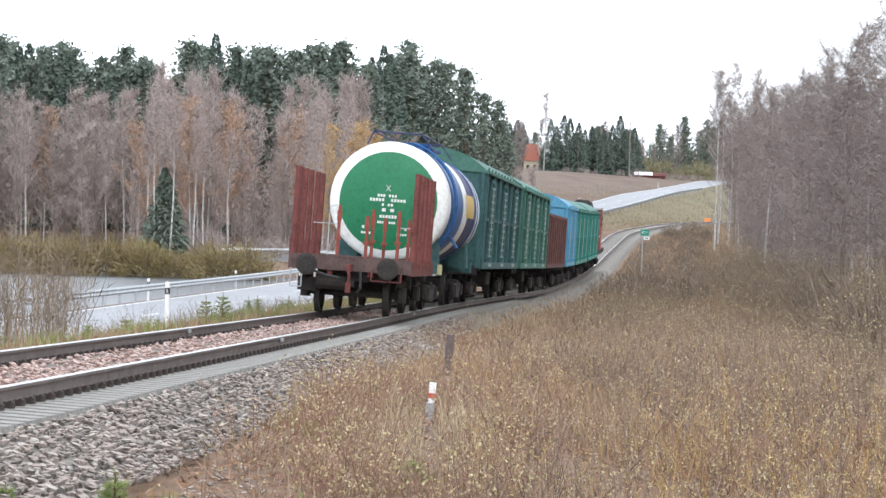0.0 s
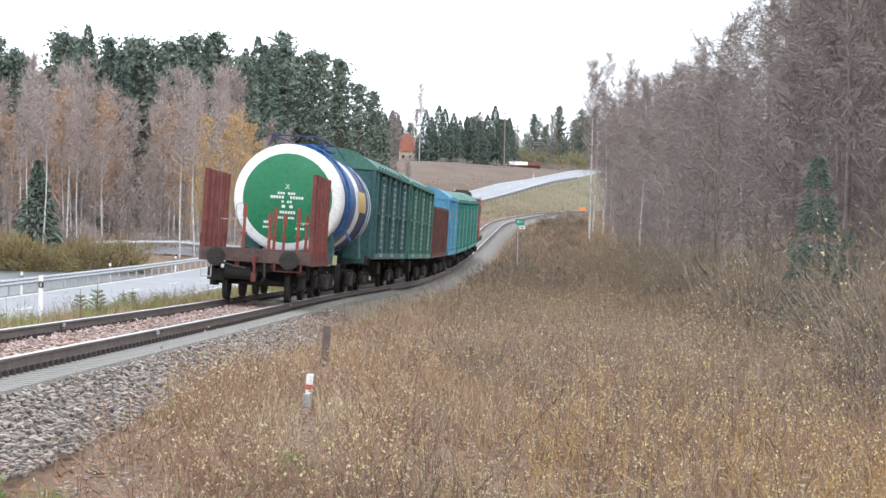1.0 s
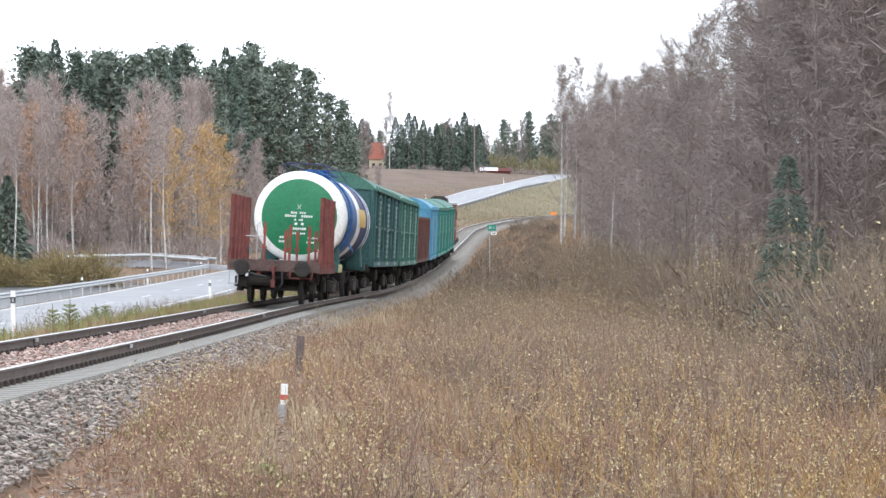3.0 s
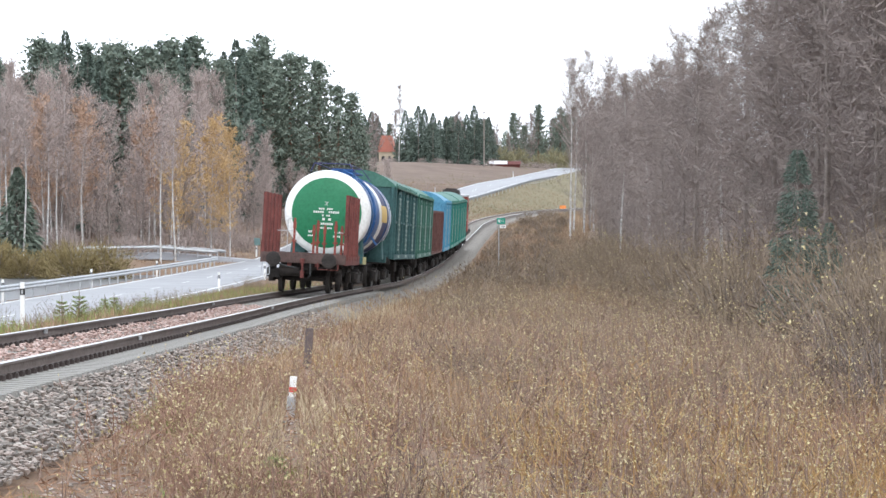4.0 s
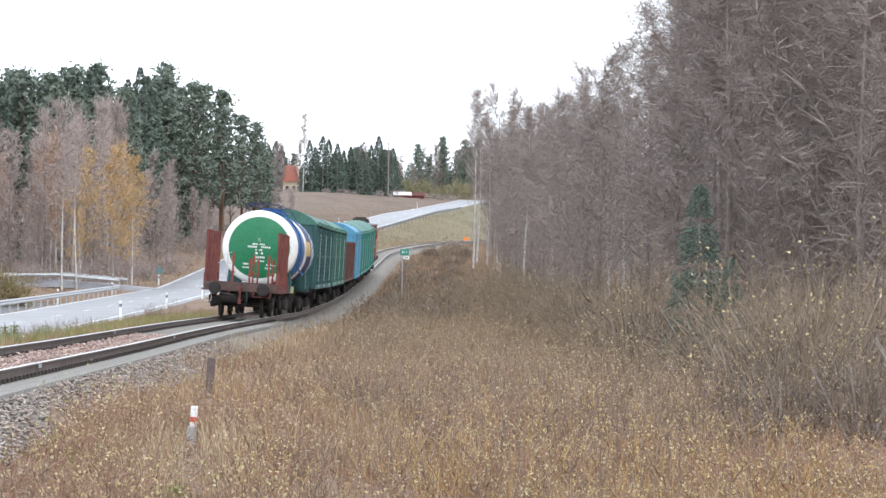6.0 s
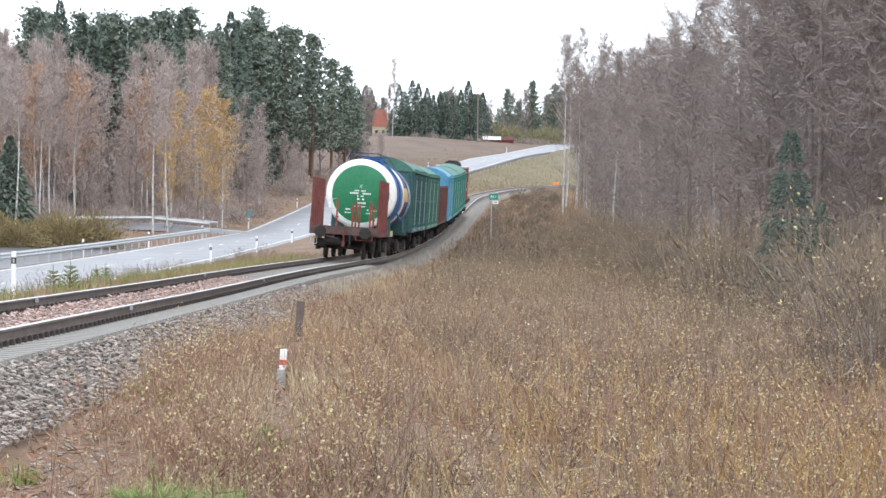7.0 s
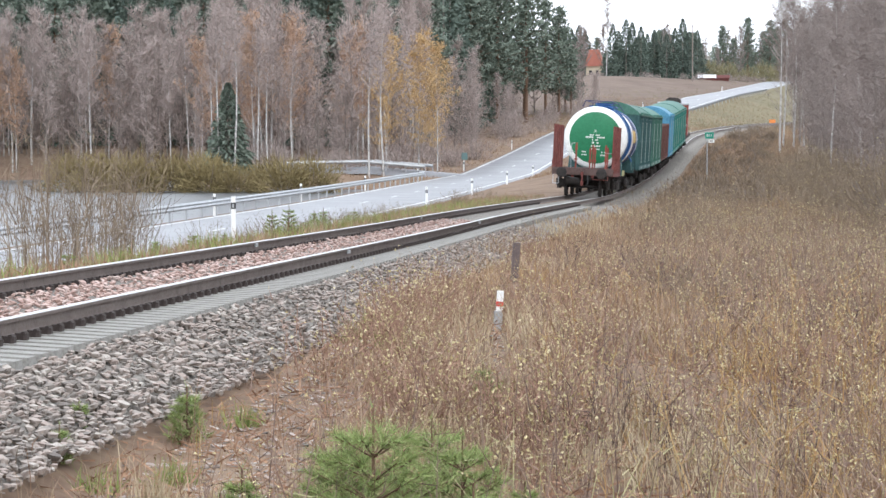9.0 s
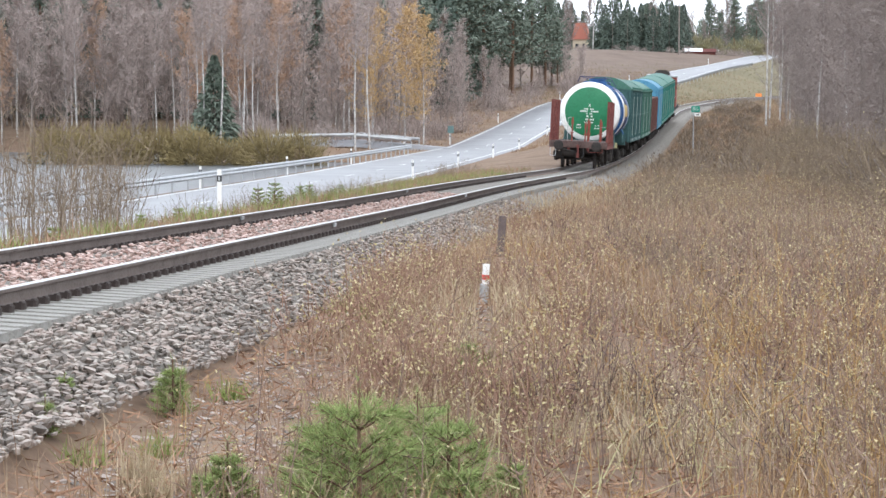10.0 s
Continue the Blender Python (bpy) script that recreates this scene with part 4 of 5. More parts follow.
def motions():
    for w, off, L in TRAIN:
        walk(w, [(k * 0.5, ride(START + off + SPEED * k * 0.5, L)) for k in range(21)])
    for ax, y, r in AXLES:
        walk(ax, [(k * 0.1, Matrix.Translation((0, y, r)) @ Matrix.Rotation(-SPEED * k * 0.1 / r, 4, "X")) for k in range(101)])


# ---------- plants ----------
def crown_dirs(n, up):
    a = rng.uniform(0, 2 * np.pi, n)
    e = rng.normal(up, 0.42, n)
    return np.stack([np.cos(a) * np.cos(e), np.sin(a) * np.cos(e), np.sin(e)], 1)


def spruce(h, spread, clumps, label, needles="spruce"):
    t = thing("spruce_tree", label, "spruce")
    g = Geo()
    g.tube((0, 0, -0.3), (0, 0, h * 0.97), 0.014 * h, 0.01, n=6)
    part("trunk", g, M["bark"], t)
    k = rng.uniform(0, 1, clumps) ** 1.25
    layer = np.round(k * h * 1.1) / (h * 1.1)
    k = np.clip(k * 0.8 + layer * 0.2 + rng.normal(0, 0.01, clumps), 0.0, 0.995)
    reach = spread * (1 - k) ** 0.8 * (0.9 + 0.1 * np.sin(k * 37)) + 0.08
    a = rng.uniform(0, 2 * np.pi, clumps)
    r = reach * rng.uniform(0.05, 1, clumps) ** 0.6
    z = h * (0.06 + 0.93 * k) - 0.22 * r
    p0 = np.stack([np.cos(a) * r, np.sin(a) * r, z], 1)
    ln = rng.uniform(0.35, 0.75, clumps) * (0.4 + 0.6 * reach / spread) * (0.2 if h < 5 else min(1.0, max(0.3, h / 9)))
    p1 = p0 + np.stack([np.cos(a) * ln, np.sin(a) * ln, -ln * rng.uniform(0.1, 0.7, clumps)], 1)
    p1 += rng.normal(0, 0.12, p1.shape) * ln[:, None]
    g = Geo()
    g.strips(p0, p1, (rng.uniform(0.18, 0.4, clumps) * h / 16 + 0.06) * (0.14 if h < 5 else 1.0), 0.008 if h < 5 else 0.08)
    part("crown", g, M[needles], t)
    return t


def tall_pine(h, label):
    t = thing("pine_tree", label, "pine")
    g = Geo()
    g.tube((0, 0, -0.3), (0.15, 0.1, h * 0.6), 0.013 * h, 0.009 * h, n=7)
    g.tube((0.15, 0.1, h * 0.6), (0, 0, h * 0.95), 0.009 * h, 0.02, n=6)
    part("trunk", g, M["pinebark"], t)
    g, lim = Geo(), Geo()
    for i in range(52):
        k = 0.2 + 0.78 * (i + rng.uniform(0, 1)) / 52
        a, r = i * 2.4 + rng.uniform(-0.4, 0.4), 0.22 * h * min(1.0, 1.5 * (1.03 - k)) ** 0.8 * rng.uniform(0.6, 1.1)
        tip = np.array([math.cos(a) * r, math.sin(a) * r, h * k + 0.22 * r])
        foot = np.array([0, 0, h * k - 0.05 * r])
        lim.tube(foot, tip, 0.05, 0.015, n=3, cap=False)
        n = 44
        along = rng.uniform(0.15, 1.1, (n, 1))
        p0 = foot + (tip - foot) * along + rng.normal(0, 1, (n, 3)) * np.array([0.5, 0.5, 0.28]) * h / 20 * (0.5 + along * 0.6)
        g.strips(p0, p0 + crown_dirs(n, 0.4) * rng.uniform(0.35, 0.75, (n, 1)) * h / 20, rng.uniform(0.2, 0.4, n) * h / 20, 0.08)
    tagged(part("branching", lim, M["pinebark"], t), kind="stuff")
    part("crown", g, M["pinefar"], t)
    return t


def bare_tree(h, twigs, width, label, bark="bark", twig="twig", leaves=0, leaf="leafgold", name="bare_tree", category="tree", low=0.25, spread=0.16, leaf_size=0.16, up=0.6, limb=1.0):
    t = thing(name, label, category)
    g, lim = Geo(), Geo()
    lean = rng.normal(0, 0.02, 2) * h
    pts = [np.array([lean[0] * k * k + 0.012 * h * math.sin(k * 5 + h), lean[1] * k * k, h * k - (0.3 if k == 0 else 0)]) for k in np.linspace(0, 0.97, 7)]
    girth = (0.0062 if bark == "birch" else 0.0085) * h
    for i in range(6):
        g.tube(pts[i], pts[i + 1], girth * (1 - i / 6.4), girth * (1 - (i + 1) / 6.4), n=7, cap=False)
    ends = []
    for i in range(24):
        k = low + (0.95 - low) * (i + rng.uniform(0, 1)) / 24
        base = np.array([np.interp(k, np.linspace(0, 0.97, 7), [p[j] for p in pts]) for j in range(3)])
        a = rng.uniform(0, 6.28)
        ln = spread * h * (1.15 - k) * rng.uniform(0.7, 1.3) * 1.3
        d = np.array([math.cos(a) * 0.62, math.sin(a) * 0.62, 0.78])
        mid = base + d * ln * 0.6
        tip = mid + (d + np.array([0, 0, 0.25])) * ln * 0.6
        lim.tube(base, mid, limb * (0.0028 * h * (1.1 - k) + 0.006), limb * (0.0018 * h * (1.1 - k) + 0.004), n=4, cap=False)
        lim.tube(mid, tip, limb * (0.0018 * h * (1.1 - k) + 0.004), 0.003, n=3, cap=False)
        ends.append((base, mid, tip))
    part("trunk", g, M[bark], t, smooth=True)
    tagged(part("branching", lim, M["bark" if bark != "birch" else "twigred"], t), kind="stuff")
    e = np.array(ends)
    i = rng.integers(0, 24, twigs)
    k = rng.uniform(0.05, 2, (twigs, 1))
    p0 = np.where(k < 1, e[i, 0] * (1 - k) + e[i, 1] * k, e[i, 1] * (2 - k) + e[i, 2] * (k - 1))
    d = crown_dirs(twigs, up)
    ln = rng.uniform(0.05, 0.13, (twigs, 1)) * h * (0.45 + 0.3 * (2 - k))
    p1 = p0 + d * ln
    g = Geo()
    g.strips(p0, p1, width, width * 0.5)
    n2 = twigs
    j = rng.integers(0, twigs, n2)
    q0 = p0[j] + (p1[j] - p0[j]) * rng.uniform(0.3, 1, (n2, 1))
    q1 = q0 + crown_dirs(n2, up) * ln[j] * 0.6
    g.strips(q0, q1, width * 0.6, width * 0.35)
    part("crown", g, M[twig], t)
    if leaves:
        j = rng.integers(0, n2, leaves)
        c = q0[j] + (q1[j] - q0[j]) * rng.uniform(0, 1, (leaves, 1))
        g = Geo()
        g.strips(c, c + crown_dirs(leaves, -0.2) * leaf_size * rng.uniform(0.7, 1.3, (leaves, 1)), leaf_size * 0.8, leaf_size * 0.5)
        part("foliage", g, M[leaf], t)
    return t


def shrub(h, wide, stems, width, label, twig="twig", buds=0, bud="bud", bud_size=0.03, name="bare_shrub", foot=0.3):
    t = thing(name, label, "shrub")
    g = Geo()
    a = rng.uniform(0, 6.28, stems)
    r0 = rng.uniform(0, foot, stems) * wide
    lean = rng.uniform(0.1, 1.0, stems) * wide
    p0 = np.stack([np.cos(a) * r0, np.sin(a) * r0, np.full(stems, -0.08)], 1)
    hh = h * rng.uniform(0.5, 1.0, stems)
    p1 = p0 + np.stack([np.cos(a) * lean * 0.5, np.sin(a) * lean * 0.5, hh * 0.6], 1)
    p2 = p1 + np.stack([np.cos(a) * lean * 0.5, np.sin(a) * lean * 0.5, hh * 0.4], 1) + rng.normal(0, 0.05 * h, (stems, 3))
    g.strips(p0, p1, width, width * 0.7)
    g.strips(p1, p2, width * 0.7, width * 0.3)
    n = stems * 5
    i = rng.integers(0, stems, n)
    k = rng.uniform(0.25, 1, (n, 1))
    q0 = p0[i] * (1 - k) ** 2 + 2 * p1[i] * k * (1 - k) + p2[i] * k * k
    q1 = q0 + crown_dirs(n, 0.7) * rng.uniform(0.08, 0.28, (n, 1)) * h
    g.strips(q0, q1, width * 0.5, width * 0.25)
    tagged(part("branching", g, M[twig], t), kind="stuff")
    if buds:
        j = rng.integers(0, n, buds)
        c = q0[j] + (q1[j] - q0[j]) * rng.uniform(0.2, 1, (buds, 1))
        g = Geo()
        g.strips(c, c + crown_dirs(buds, 0.5) * bud_size * rng.uniform(0.7, 1.4, (buds, 1)), bud_size * 0.6, bud_size * 0.35)
        tagged(part("foliage", g, M[bud], t), kind="stuff")
    return t


def mound(h, wide, twigs, width, label, twig, name, category="shrub"):
    """A dense rounded bush: short twigs that point outwards through a lumpy dome."""
    t = thing(name, label, category)
    a, e = rng.uniform(0, 6.28, twigs), np.arcsin(rng.uniform(0, 1, twigs))
    lump = 0.82 + 0.14 * np.sin(3 * a + 1) * np.cos(4 * e) + 0.12 * np.sin(5 * a + 6 * e)
    r = lump * rng.uniform(0.25, 1, twigs) ** 0.5
    d = np.stack([np.cos(a) * np.cos(e), np.sin(a) * np.cos(e), np.sin(e)], 1)
    p0 = d * r[:, None] * np.array([wide, wide, h])
    p0[:, 2] -= 0.05
    q = d * np.array([1, 1, 1.3]) + rng.normal(0, 0.45, (twigs, 3))
    p1 = p0 + q * rng.uniform(0.05, 0.15, (twigs, 1)) * h
    g = Geo()
    g.strips(p0, p1, width, width * 0.3)
    tagged(part("crown", g, M[twig], t), kind="stuff")
    g = Geo()
    for i in range(7):
        b = i * 0.9
        g.tube((0.1 * math.cos(b), 0.1 * math.sin(b), -0.1), (wide * 0.6 * math.cos(b), wide * 0.6 * math.sin(b), h * 0.7), 0.03, 0.01, n=4)
    tagged(part("branching", g, M["bark"], t), kind="stuff")
    return t


def young_pine(h, label):
    t = thing("pine_sapling", label, "pine sapling")
    g, nd = Geo(), Geo()
    g.tube((0, 0, -0.1), (0, 0, h), 0.018 * h + 0.004, 0.006, n=6)
    shoots = [((0, 0, h * 0.75), (0, 0, h))]
    for k in (0.1, 0.22, 0.34, 0.46, 0.58, 0.72):
        m = 7
        for i in range(m):
            a = i * 6.28 / m + rng.uniform(-0.3, 0.3)
            ln = h * (0.52 if h > 1 else 0.36) * (1 - k * 0.75) * rng.uniform(0.8, 1.15)
            b = np.array([0, 0, h * k])
            tip = b + np.array([math.cos(a) * ln, math.sin(a) * ln, ln * 0.55])
            g.tube(b, tip, 0.008 * h, 0.003, n=4, cap=False)
            shoots.append((b + (tip - b) * 0.25, tip))
            for s in (-0.6, 0.6):
                m0 = b + (tip - b) * 0.55
                t2 = m0 + np.array([math.cos(a + s), math.sin(a + s), 0.6]) * ln * 0.35
                g.tube(m0, t2, 0.005 * h, 0.003, n=3, cap=False)
                shoots.append((m0, t2))
    for p, q in shoots:
        p, q = np.array(p, float), np.array(q, float)
        n = 60 if h > 1 else 24
        c = p + (q - p) * rng.uniform(0, 1.05, (n, 1))
        d = (q - p) / np.linalg.norm(q - p)
        v = d * 0.75 + rng.normal(0, 0.55, (n, 3))
        nd.strips(c, c + v * (0.075 if h > 1 else 0.05) * (0.6 + 0.4 * h), 0.0045 if h > 1 else 0.006, 0.001)
    part("stem", g, M["pinebark"], t)
    part("foliage", nd, M["pine"], t)
    return t


PLACED = []


def hides_posts(x, y, gap=0.003):
    """Growth that would stand before the marker stake or the stub post."""
    x, y = np.asarray(x, float), np.asarray(y, float)
    return ((np.abs(x / y + 0.0935) < gap) & (y > 18) & (y < 24.5)) | ((np.abs(x / y + 0.0861) < gap) & (y > 29) & (y < 35.9))


def scatter(protos, spots, lo=0.85, hi=1.15, group="", wet=False):
    """Puts copies of the prototypes on the ground at the spots; the prototypes themselves take the first spots."""
    dry = [(x, y) for x, y in spots if wet or float(ground(x, y)) > LAKE_Z + 0.25]
    for i, (x, y) in enumerate(dry):
        p = protos[i % len(protos)]
        s = float(rng.uniform(lo, hi))
        m = pose(float(x), float(y), max(float(ground(x, y)), LAKE_Z if y < 200 else -99) - 0.05, 0, 0, float(rng.uniform(0, 360)))
        if group:
            tagged(p, group=group)
        if i < len(protos) and p not in PLACED:
            PLACED.append(p)
            p.scale = (s, s, s)
            p.matrix_basis = m @ Matrix.Diagonal((s, s, s, 1))
        else:
            o = copy_thing(p, m)
            o.matrix_basis = m @ Matrix.Diagonal((s, s, s, 1))


def build_forest():
    birches = [bare_tree(17, 620, 0.045, "leafless birch with a white trunk in the far wood", "birch", "twigred", name="birch_tree", category="birch", low=0.4, up=0.95, spread=0.13) for _ in range(4)]
    greys = [bare_tree(15, 800, 0.05, "leafless reddish-brown tree in the far wood", "bark", "twigred", low=0.05, up=0.65, spread=0.2, limb=0.6) for _ in range(3)]
    rusts = [bare_tree(14, 500, 0.04, "birch with thin rust-brown foliage in the far wood", "birch", "leafrust", 3000, "leafrust", name="birch_tree", category="birch", low=0.22, up=0.8, spread=0.19, leaf_size=0.12) for _ in range(2)]
    pines = [tall_pine(22, "tall dark green pine in the far wood") for _ in range(4)]
    firs = [spruce(21, 4.2, 2200, "tall dark spruce in the far wood") for _ in range(3)]

    def spots(n, y0, y1, edge0, edge1):
        y = rng.uniform(y0, y1, n)
        return [(float(RX(b)) - rng.uniform(edge0, edge1), b) for b in y]
    scatter(birches, spots(62, 206, 262, 11, 85), 0.8, 1.15, "birches of the wood")
    scatter(greys, spots(150, 206, 280, 9, 92), 0.5, 1.15, "bare trees of the wood")
    scatter(greys[:1], spots(54, 222, 345, 6, 24), 0.35, 0.75, "bare trees of the wood")
    scatter(greys[1:2], [(rng.uniform(-98, -46), rng.uniform(237, 264)) for _ in range(58)], 0.6, 1.2, "bare trees of the wood")
    scatter(birches[:1], [(rng.uniform(-95, -46), rng.uniform(236, 250)) for _ in range(16)], 0.8, 1.15, "birches of the wood")
    scatter(rusts, [(-45.2, 207), (-42.6, 209), (-47.8, 211), (-50.5, 238), (-39.5, 212)] + spots(20, 206, 245, 12, 80), 0.85, 1.12, "rusty birches of the wood")
    scatter(pines, spots(118, 262, 335, 14, 100), 0.8, 1.1, "pines of the wood")
    scatter(pines[:2], [(-25, 310), (-28.5, 306), (-31.5, 300), (-34.5, 296)], 0.88, 0.98, "pines of the wood")
    scatter(pines[2:3], [(-21.8, 330), (-23.5, 326), (-26.5, 325)], 0.7, 0.78, "pines of the wood")
    scatter(pines[3:], [(-20.2, 333), (-21.4, 338), (-22.4, 340)], 0.45, 0.58, "pines of the wood")
    scatter(firs, spots(84, 262, 335, 14, 100), 0.74, 1.16, "spruces of the wood")
    under = [mound(2.6, 1.7, 420, 0.05, "leafless undergrowth bush before the wood", "twigred", "undergrowth_bush") for _ in range(2)]
    scatter(under, [(float(RX(b)) - rng.uniform(7, 78), b) for b in rng.uniform(202, 222, 130)], 0.6, 1.4, "undergrowth of the wood")
    scatter(under[:1], [(float(RX(b)) - rng.uniform(5.5, 14), b) for b in rng.uniform(228, 345, 60)], 0.5, 1.2, "undergrowth of the wood")
    # single trees before the wood
    gold = bare_tree(13.0, 900, 0.02, "birch with thin golden autumn leaves", "birch", "leafgold", 5200, "leafgold", name="birch_tree", category="birch", low=0.14, spread=0.24, leaf_size=0.11)
    scatter([gold], [(-29.2, 205), (-24.8, 206), (-26.8, 209)], 0.9, 1.05, "golden birches")
    fir = spruce(8.2, 2.5, 3600, "dense young conifer by the lake", "pinefar")
    scatter([fir], [(-43.0, 200)], 1, 1)
    y = rng.uniform(196, 203, 16)
    white = bare_tree(15, 500, 0.03, "slender birch with a bright white trunk", "birch", "twigred", name="birch_tree", category="birch", low=0.5, spread=0.1)
    scatter([white], [(-22.5 - rng.uniform(5, 45), b) for b in y], 0.8, 1.1, "white birches by the side road")
    # yellow-brown willows on the lake's far shore
    will = [mound(2.8, 2.4, 2400, 0.05, "dense yellow-brown willow bush on the lake shore", "willow", "willow_bush") for _ in range(3)]
    scatter(will, [(-50.5, 184), (-47.2, 183), (-44.6, 185), (-41, 183), (-38.6, 182), (-36.6, 185), (-34.2, 180), (-32.0, 181.5), (-42.6, 187), (-48.9, 187), (-53.5, 186)], 0.95, 1.4, "willows on the shore", True)


def build_far():
    firs = [spruce(14, 3.9, 2400, "dark spruce on the far hill") for _ in range(3)]
    scatter(firs, [(-21.5 + i * 1.55 + rng.uniform(-0.4, 0.4), 506 + rng.uniform(-4, 12)) for i in range(13)] + [(-30.5, 532), (-29.4, 538), (-32.3, 535)], 0.72, 0.98, "spruces on the hill")
    bares = [bare_tree(13, 800, 0.06, "leafless tree on the far hill", "bark", "twig", low=0.15, spread=0.22) for _ in range(2)]
    scatter(bares, [(rng.uniform(-45, 50), rng.uniform(545, 600)) for _ in range(24)] + [(-9.5, 508), (-9.0, 512), (-4, 530), (2, 540), (7, 535), (12, 540), (17, 548), (22, 540), (-24, 520), (-30, 525), (-28.5, 516), (-1, 560), (27, 545), (32, 550)], 0.62, 1.0, "bare trees on the hill")
    olives = [mound(5.0, 3.6, 1100, 0.12, "rounded olive-brown willow on the far hill", "hazel", "willow_tree", "tree") for _ in range(2)]
    scatter(olives, [(8.5, 512), (12, 514), (4.2, 516), (0.2, 520), (15.5, 518)], 0.75, 1.1, "willows on the hill")
    pines = [tall_pine(14, "pine on the far hill") for _ in range(2)]
    scatter(pines, [(rng.uniform(-60, 55), rng.uniform(560, 620)) for _ in range(44)] + [(3, 545), (9, 540), (14, 530), (-6, 550), (17, 522), (20, 526), (24, 530), (28, 528), (22, 518), (-13, 550), (33, 540)], 0.8, 1.1, "pines on the hill")
    tallb = bare_tree(18, 400, 0.05, "tall lone leafless birch on the hill", "birch", "twig", name="birch_tree", category="birch", low=0.5, spread=0.08)
    scatter([tallb], [(-22.3, 495)], 1, 1)
    low = [mound(1.9, 1.6, 320, 0.07, "brown leafless bush on the far hill", "twigred", "hill_bush")]
    scatter(low, [(rng.uniform(-34, 0), rng.uniform(496, 512)) for _ in range(26)] + [(rng.uniform(2, 26), rng.uniform(505, 515)) for _ in range(22)] + [(-27.3, 518), (-25.0, 519)], 0.5, 1.1, "bushes on the hill")
    # low dark woods behind the hill
    g = Geo()
    n = 16000
    x = rng.uniform(-200, 120, n)
    y = rng.uniform(640, 700, n)
    k = rng.uniform(0, 1, n)
    h = 11 + 3.5 * np.sin(x * 0.9) * np.sin(x * 0.23 + 1) + 1.5 * np.sin(x * 2.7)
    p0 = np.stack([x, y, ground(x, y) + k * h], 1)
    p1 = p0 + np.stack([rng.normal(0, 1.0, n), rng.normal(0, 0.4, n), rng.uniform(1.2, 3.2, n)], 1)
    g.strips(p0, p1, rng.uniform(0.6, 1.6, n) * (1.3 - k), 0.1, side=np.tile(np.array([[1.0, 0.2, 0]]), (n, 1)))
    solo("far_woods", g, M["pinefar"], "dark conifer wood on the distant ridge", "woods", "stuff")
    # house and sheds
    zh = float(ground(-27, 525))
    hs = thing("house", "pale farmhouse with a red tiled roof among trees", "house", at=pose(-26.6, 528, zh + 0.2))
    g = Geo()
    g.box((0, 0, 1.5), (3.6, 6, 3.6))
    part("wall", g, M["wallyellow"], hs)
    g = Geo()
    g.add([(-2.1, -3.4, 3.1), (2.1, -3.4, 3.1), (2.1, 3.4, 3.1), (-2.1, 3.4, 3.1), (-1.2, -3.4, 6.9), (1.2, 3.4, 6.9), (1.2, -3.4, 6.9), (-1.2, 3.4, 6.9)], [(0, 1, 6, 4), (3, 7, 5, 2), (1, 2, 5, 6), (3, 0, 4, 7), (4, 6, 5, 7), (0, 3, 2, 1)])
    part("roof", g, M["roofred"], hs)
    for x in (-0.8, 0.8):
        g = Geo()
        g.box((x, -3.02, 1.6), (0.7, 0.06, 1.0))
        part("window", g, M["glass"], hs)
    for x, y, w, wall, roof in ((-0.6, 500, 3.6, "wallred", "roofgrey"), (2.6, 505, 3.2, "wallred", "wallred")):
        z = float(ground(x, y)) - 0.9
        sh = thing("shed", "small red farm shed beside the road crest", "shed", at=pose(x, y, z))
        g = Geo()
        g.box((0, 0, 0.6), (w, 3, 1.4))
        part("wall", g, M[wall], sh)
        g = Geo()
        g.add([(-w / 2 - 0.2, -1.8, 1.25), (w / 2 + 0.2, -1.8, 1.25), (w / 2 + 0.2, 1.8, 1.25), (-w / 2 - 0.2, 1.8, 1.25), (-w / 2 - 0.2, 0, 2.0), (w / 2 + 0.2, 0, 2.0)], [(0, 1, 5, 4), (3, 4, 5, 2), (0, 4, 3), (1, 2, 5), (0, 3, 2, 1)])
        part("roof", g, M[roof], sh)
    # poles with wires
    tops = []
    for x, y, h in ((-3.6, 480, 12), (15.5, 500, 12), (34, 515, 12)):
        z = float(ground(x, y))
        p = thing("power_pole", "wooden overhead line pole beside the road", "power pole", "overhead line poles", at=pose(x, y, z))
        g = Geo()
        g.tube((0, 0, -0.5), (0, 0, h), 0.15, 0.10, n=8)
        part("shaft", g, M["bark"], p)
        g = Geo()
        g.box((0, 0, h - 0.4), (1.6, 0.12, 0.12))
        part("cross_arm", g, M["bark"], p)
        tops.append(np.array([x, y, z + h - 0.3]))
    for a, b in zip(tops[:-1], tops[1:]):
        g = Geo()
        pts = [a + (b - a) * k - np.array([0, 0, 1.6 * 4 * k * (1 - k)]) for k in np.linspace(0, 1, 9)]
        g.pipe(pts, 0.025, n=4)
        solo("overhead_wire", g, M["grime_shade"], "thin dark overhead wire between poles", "wire", group="overhead wires")


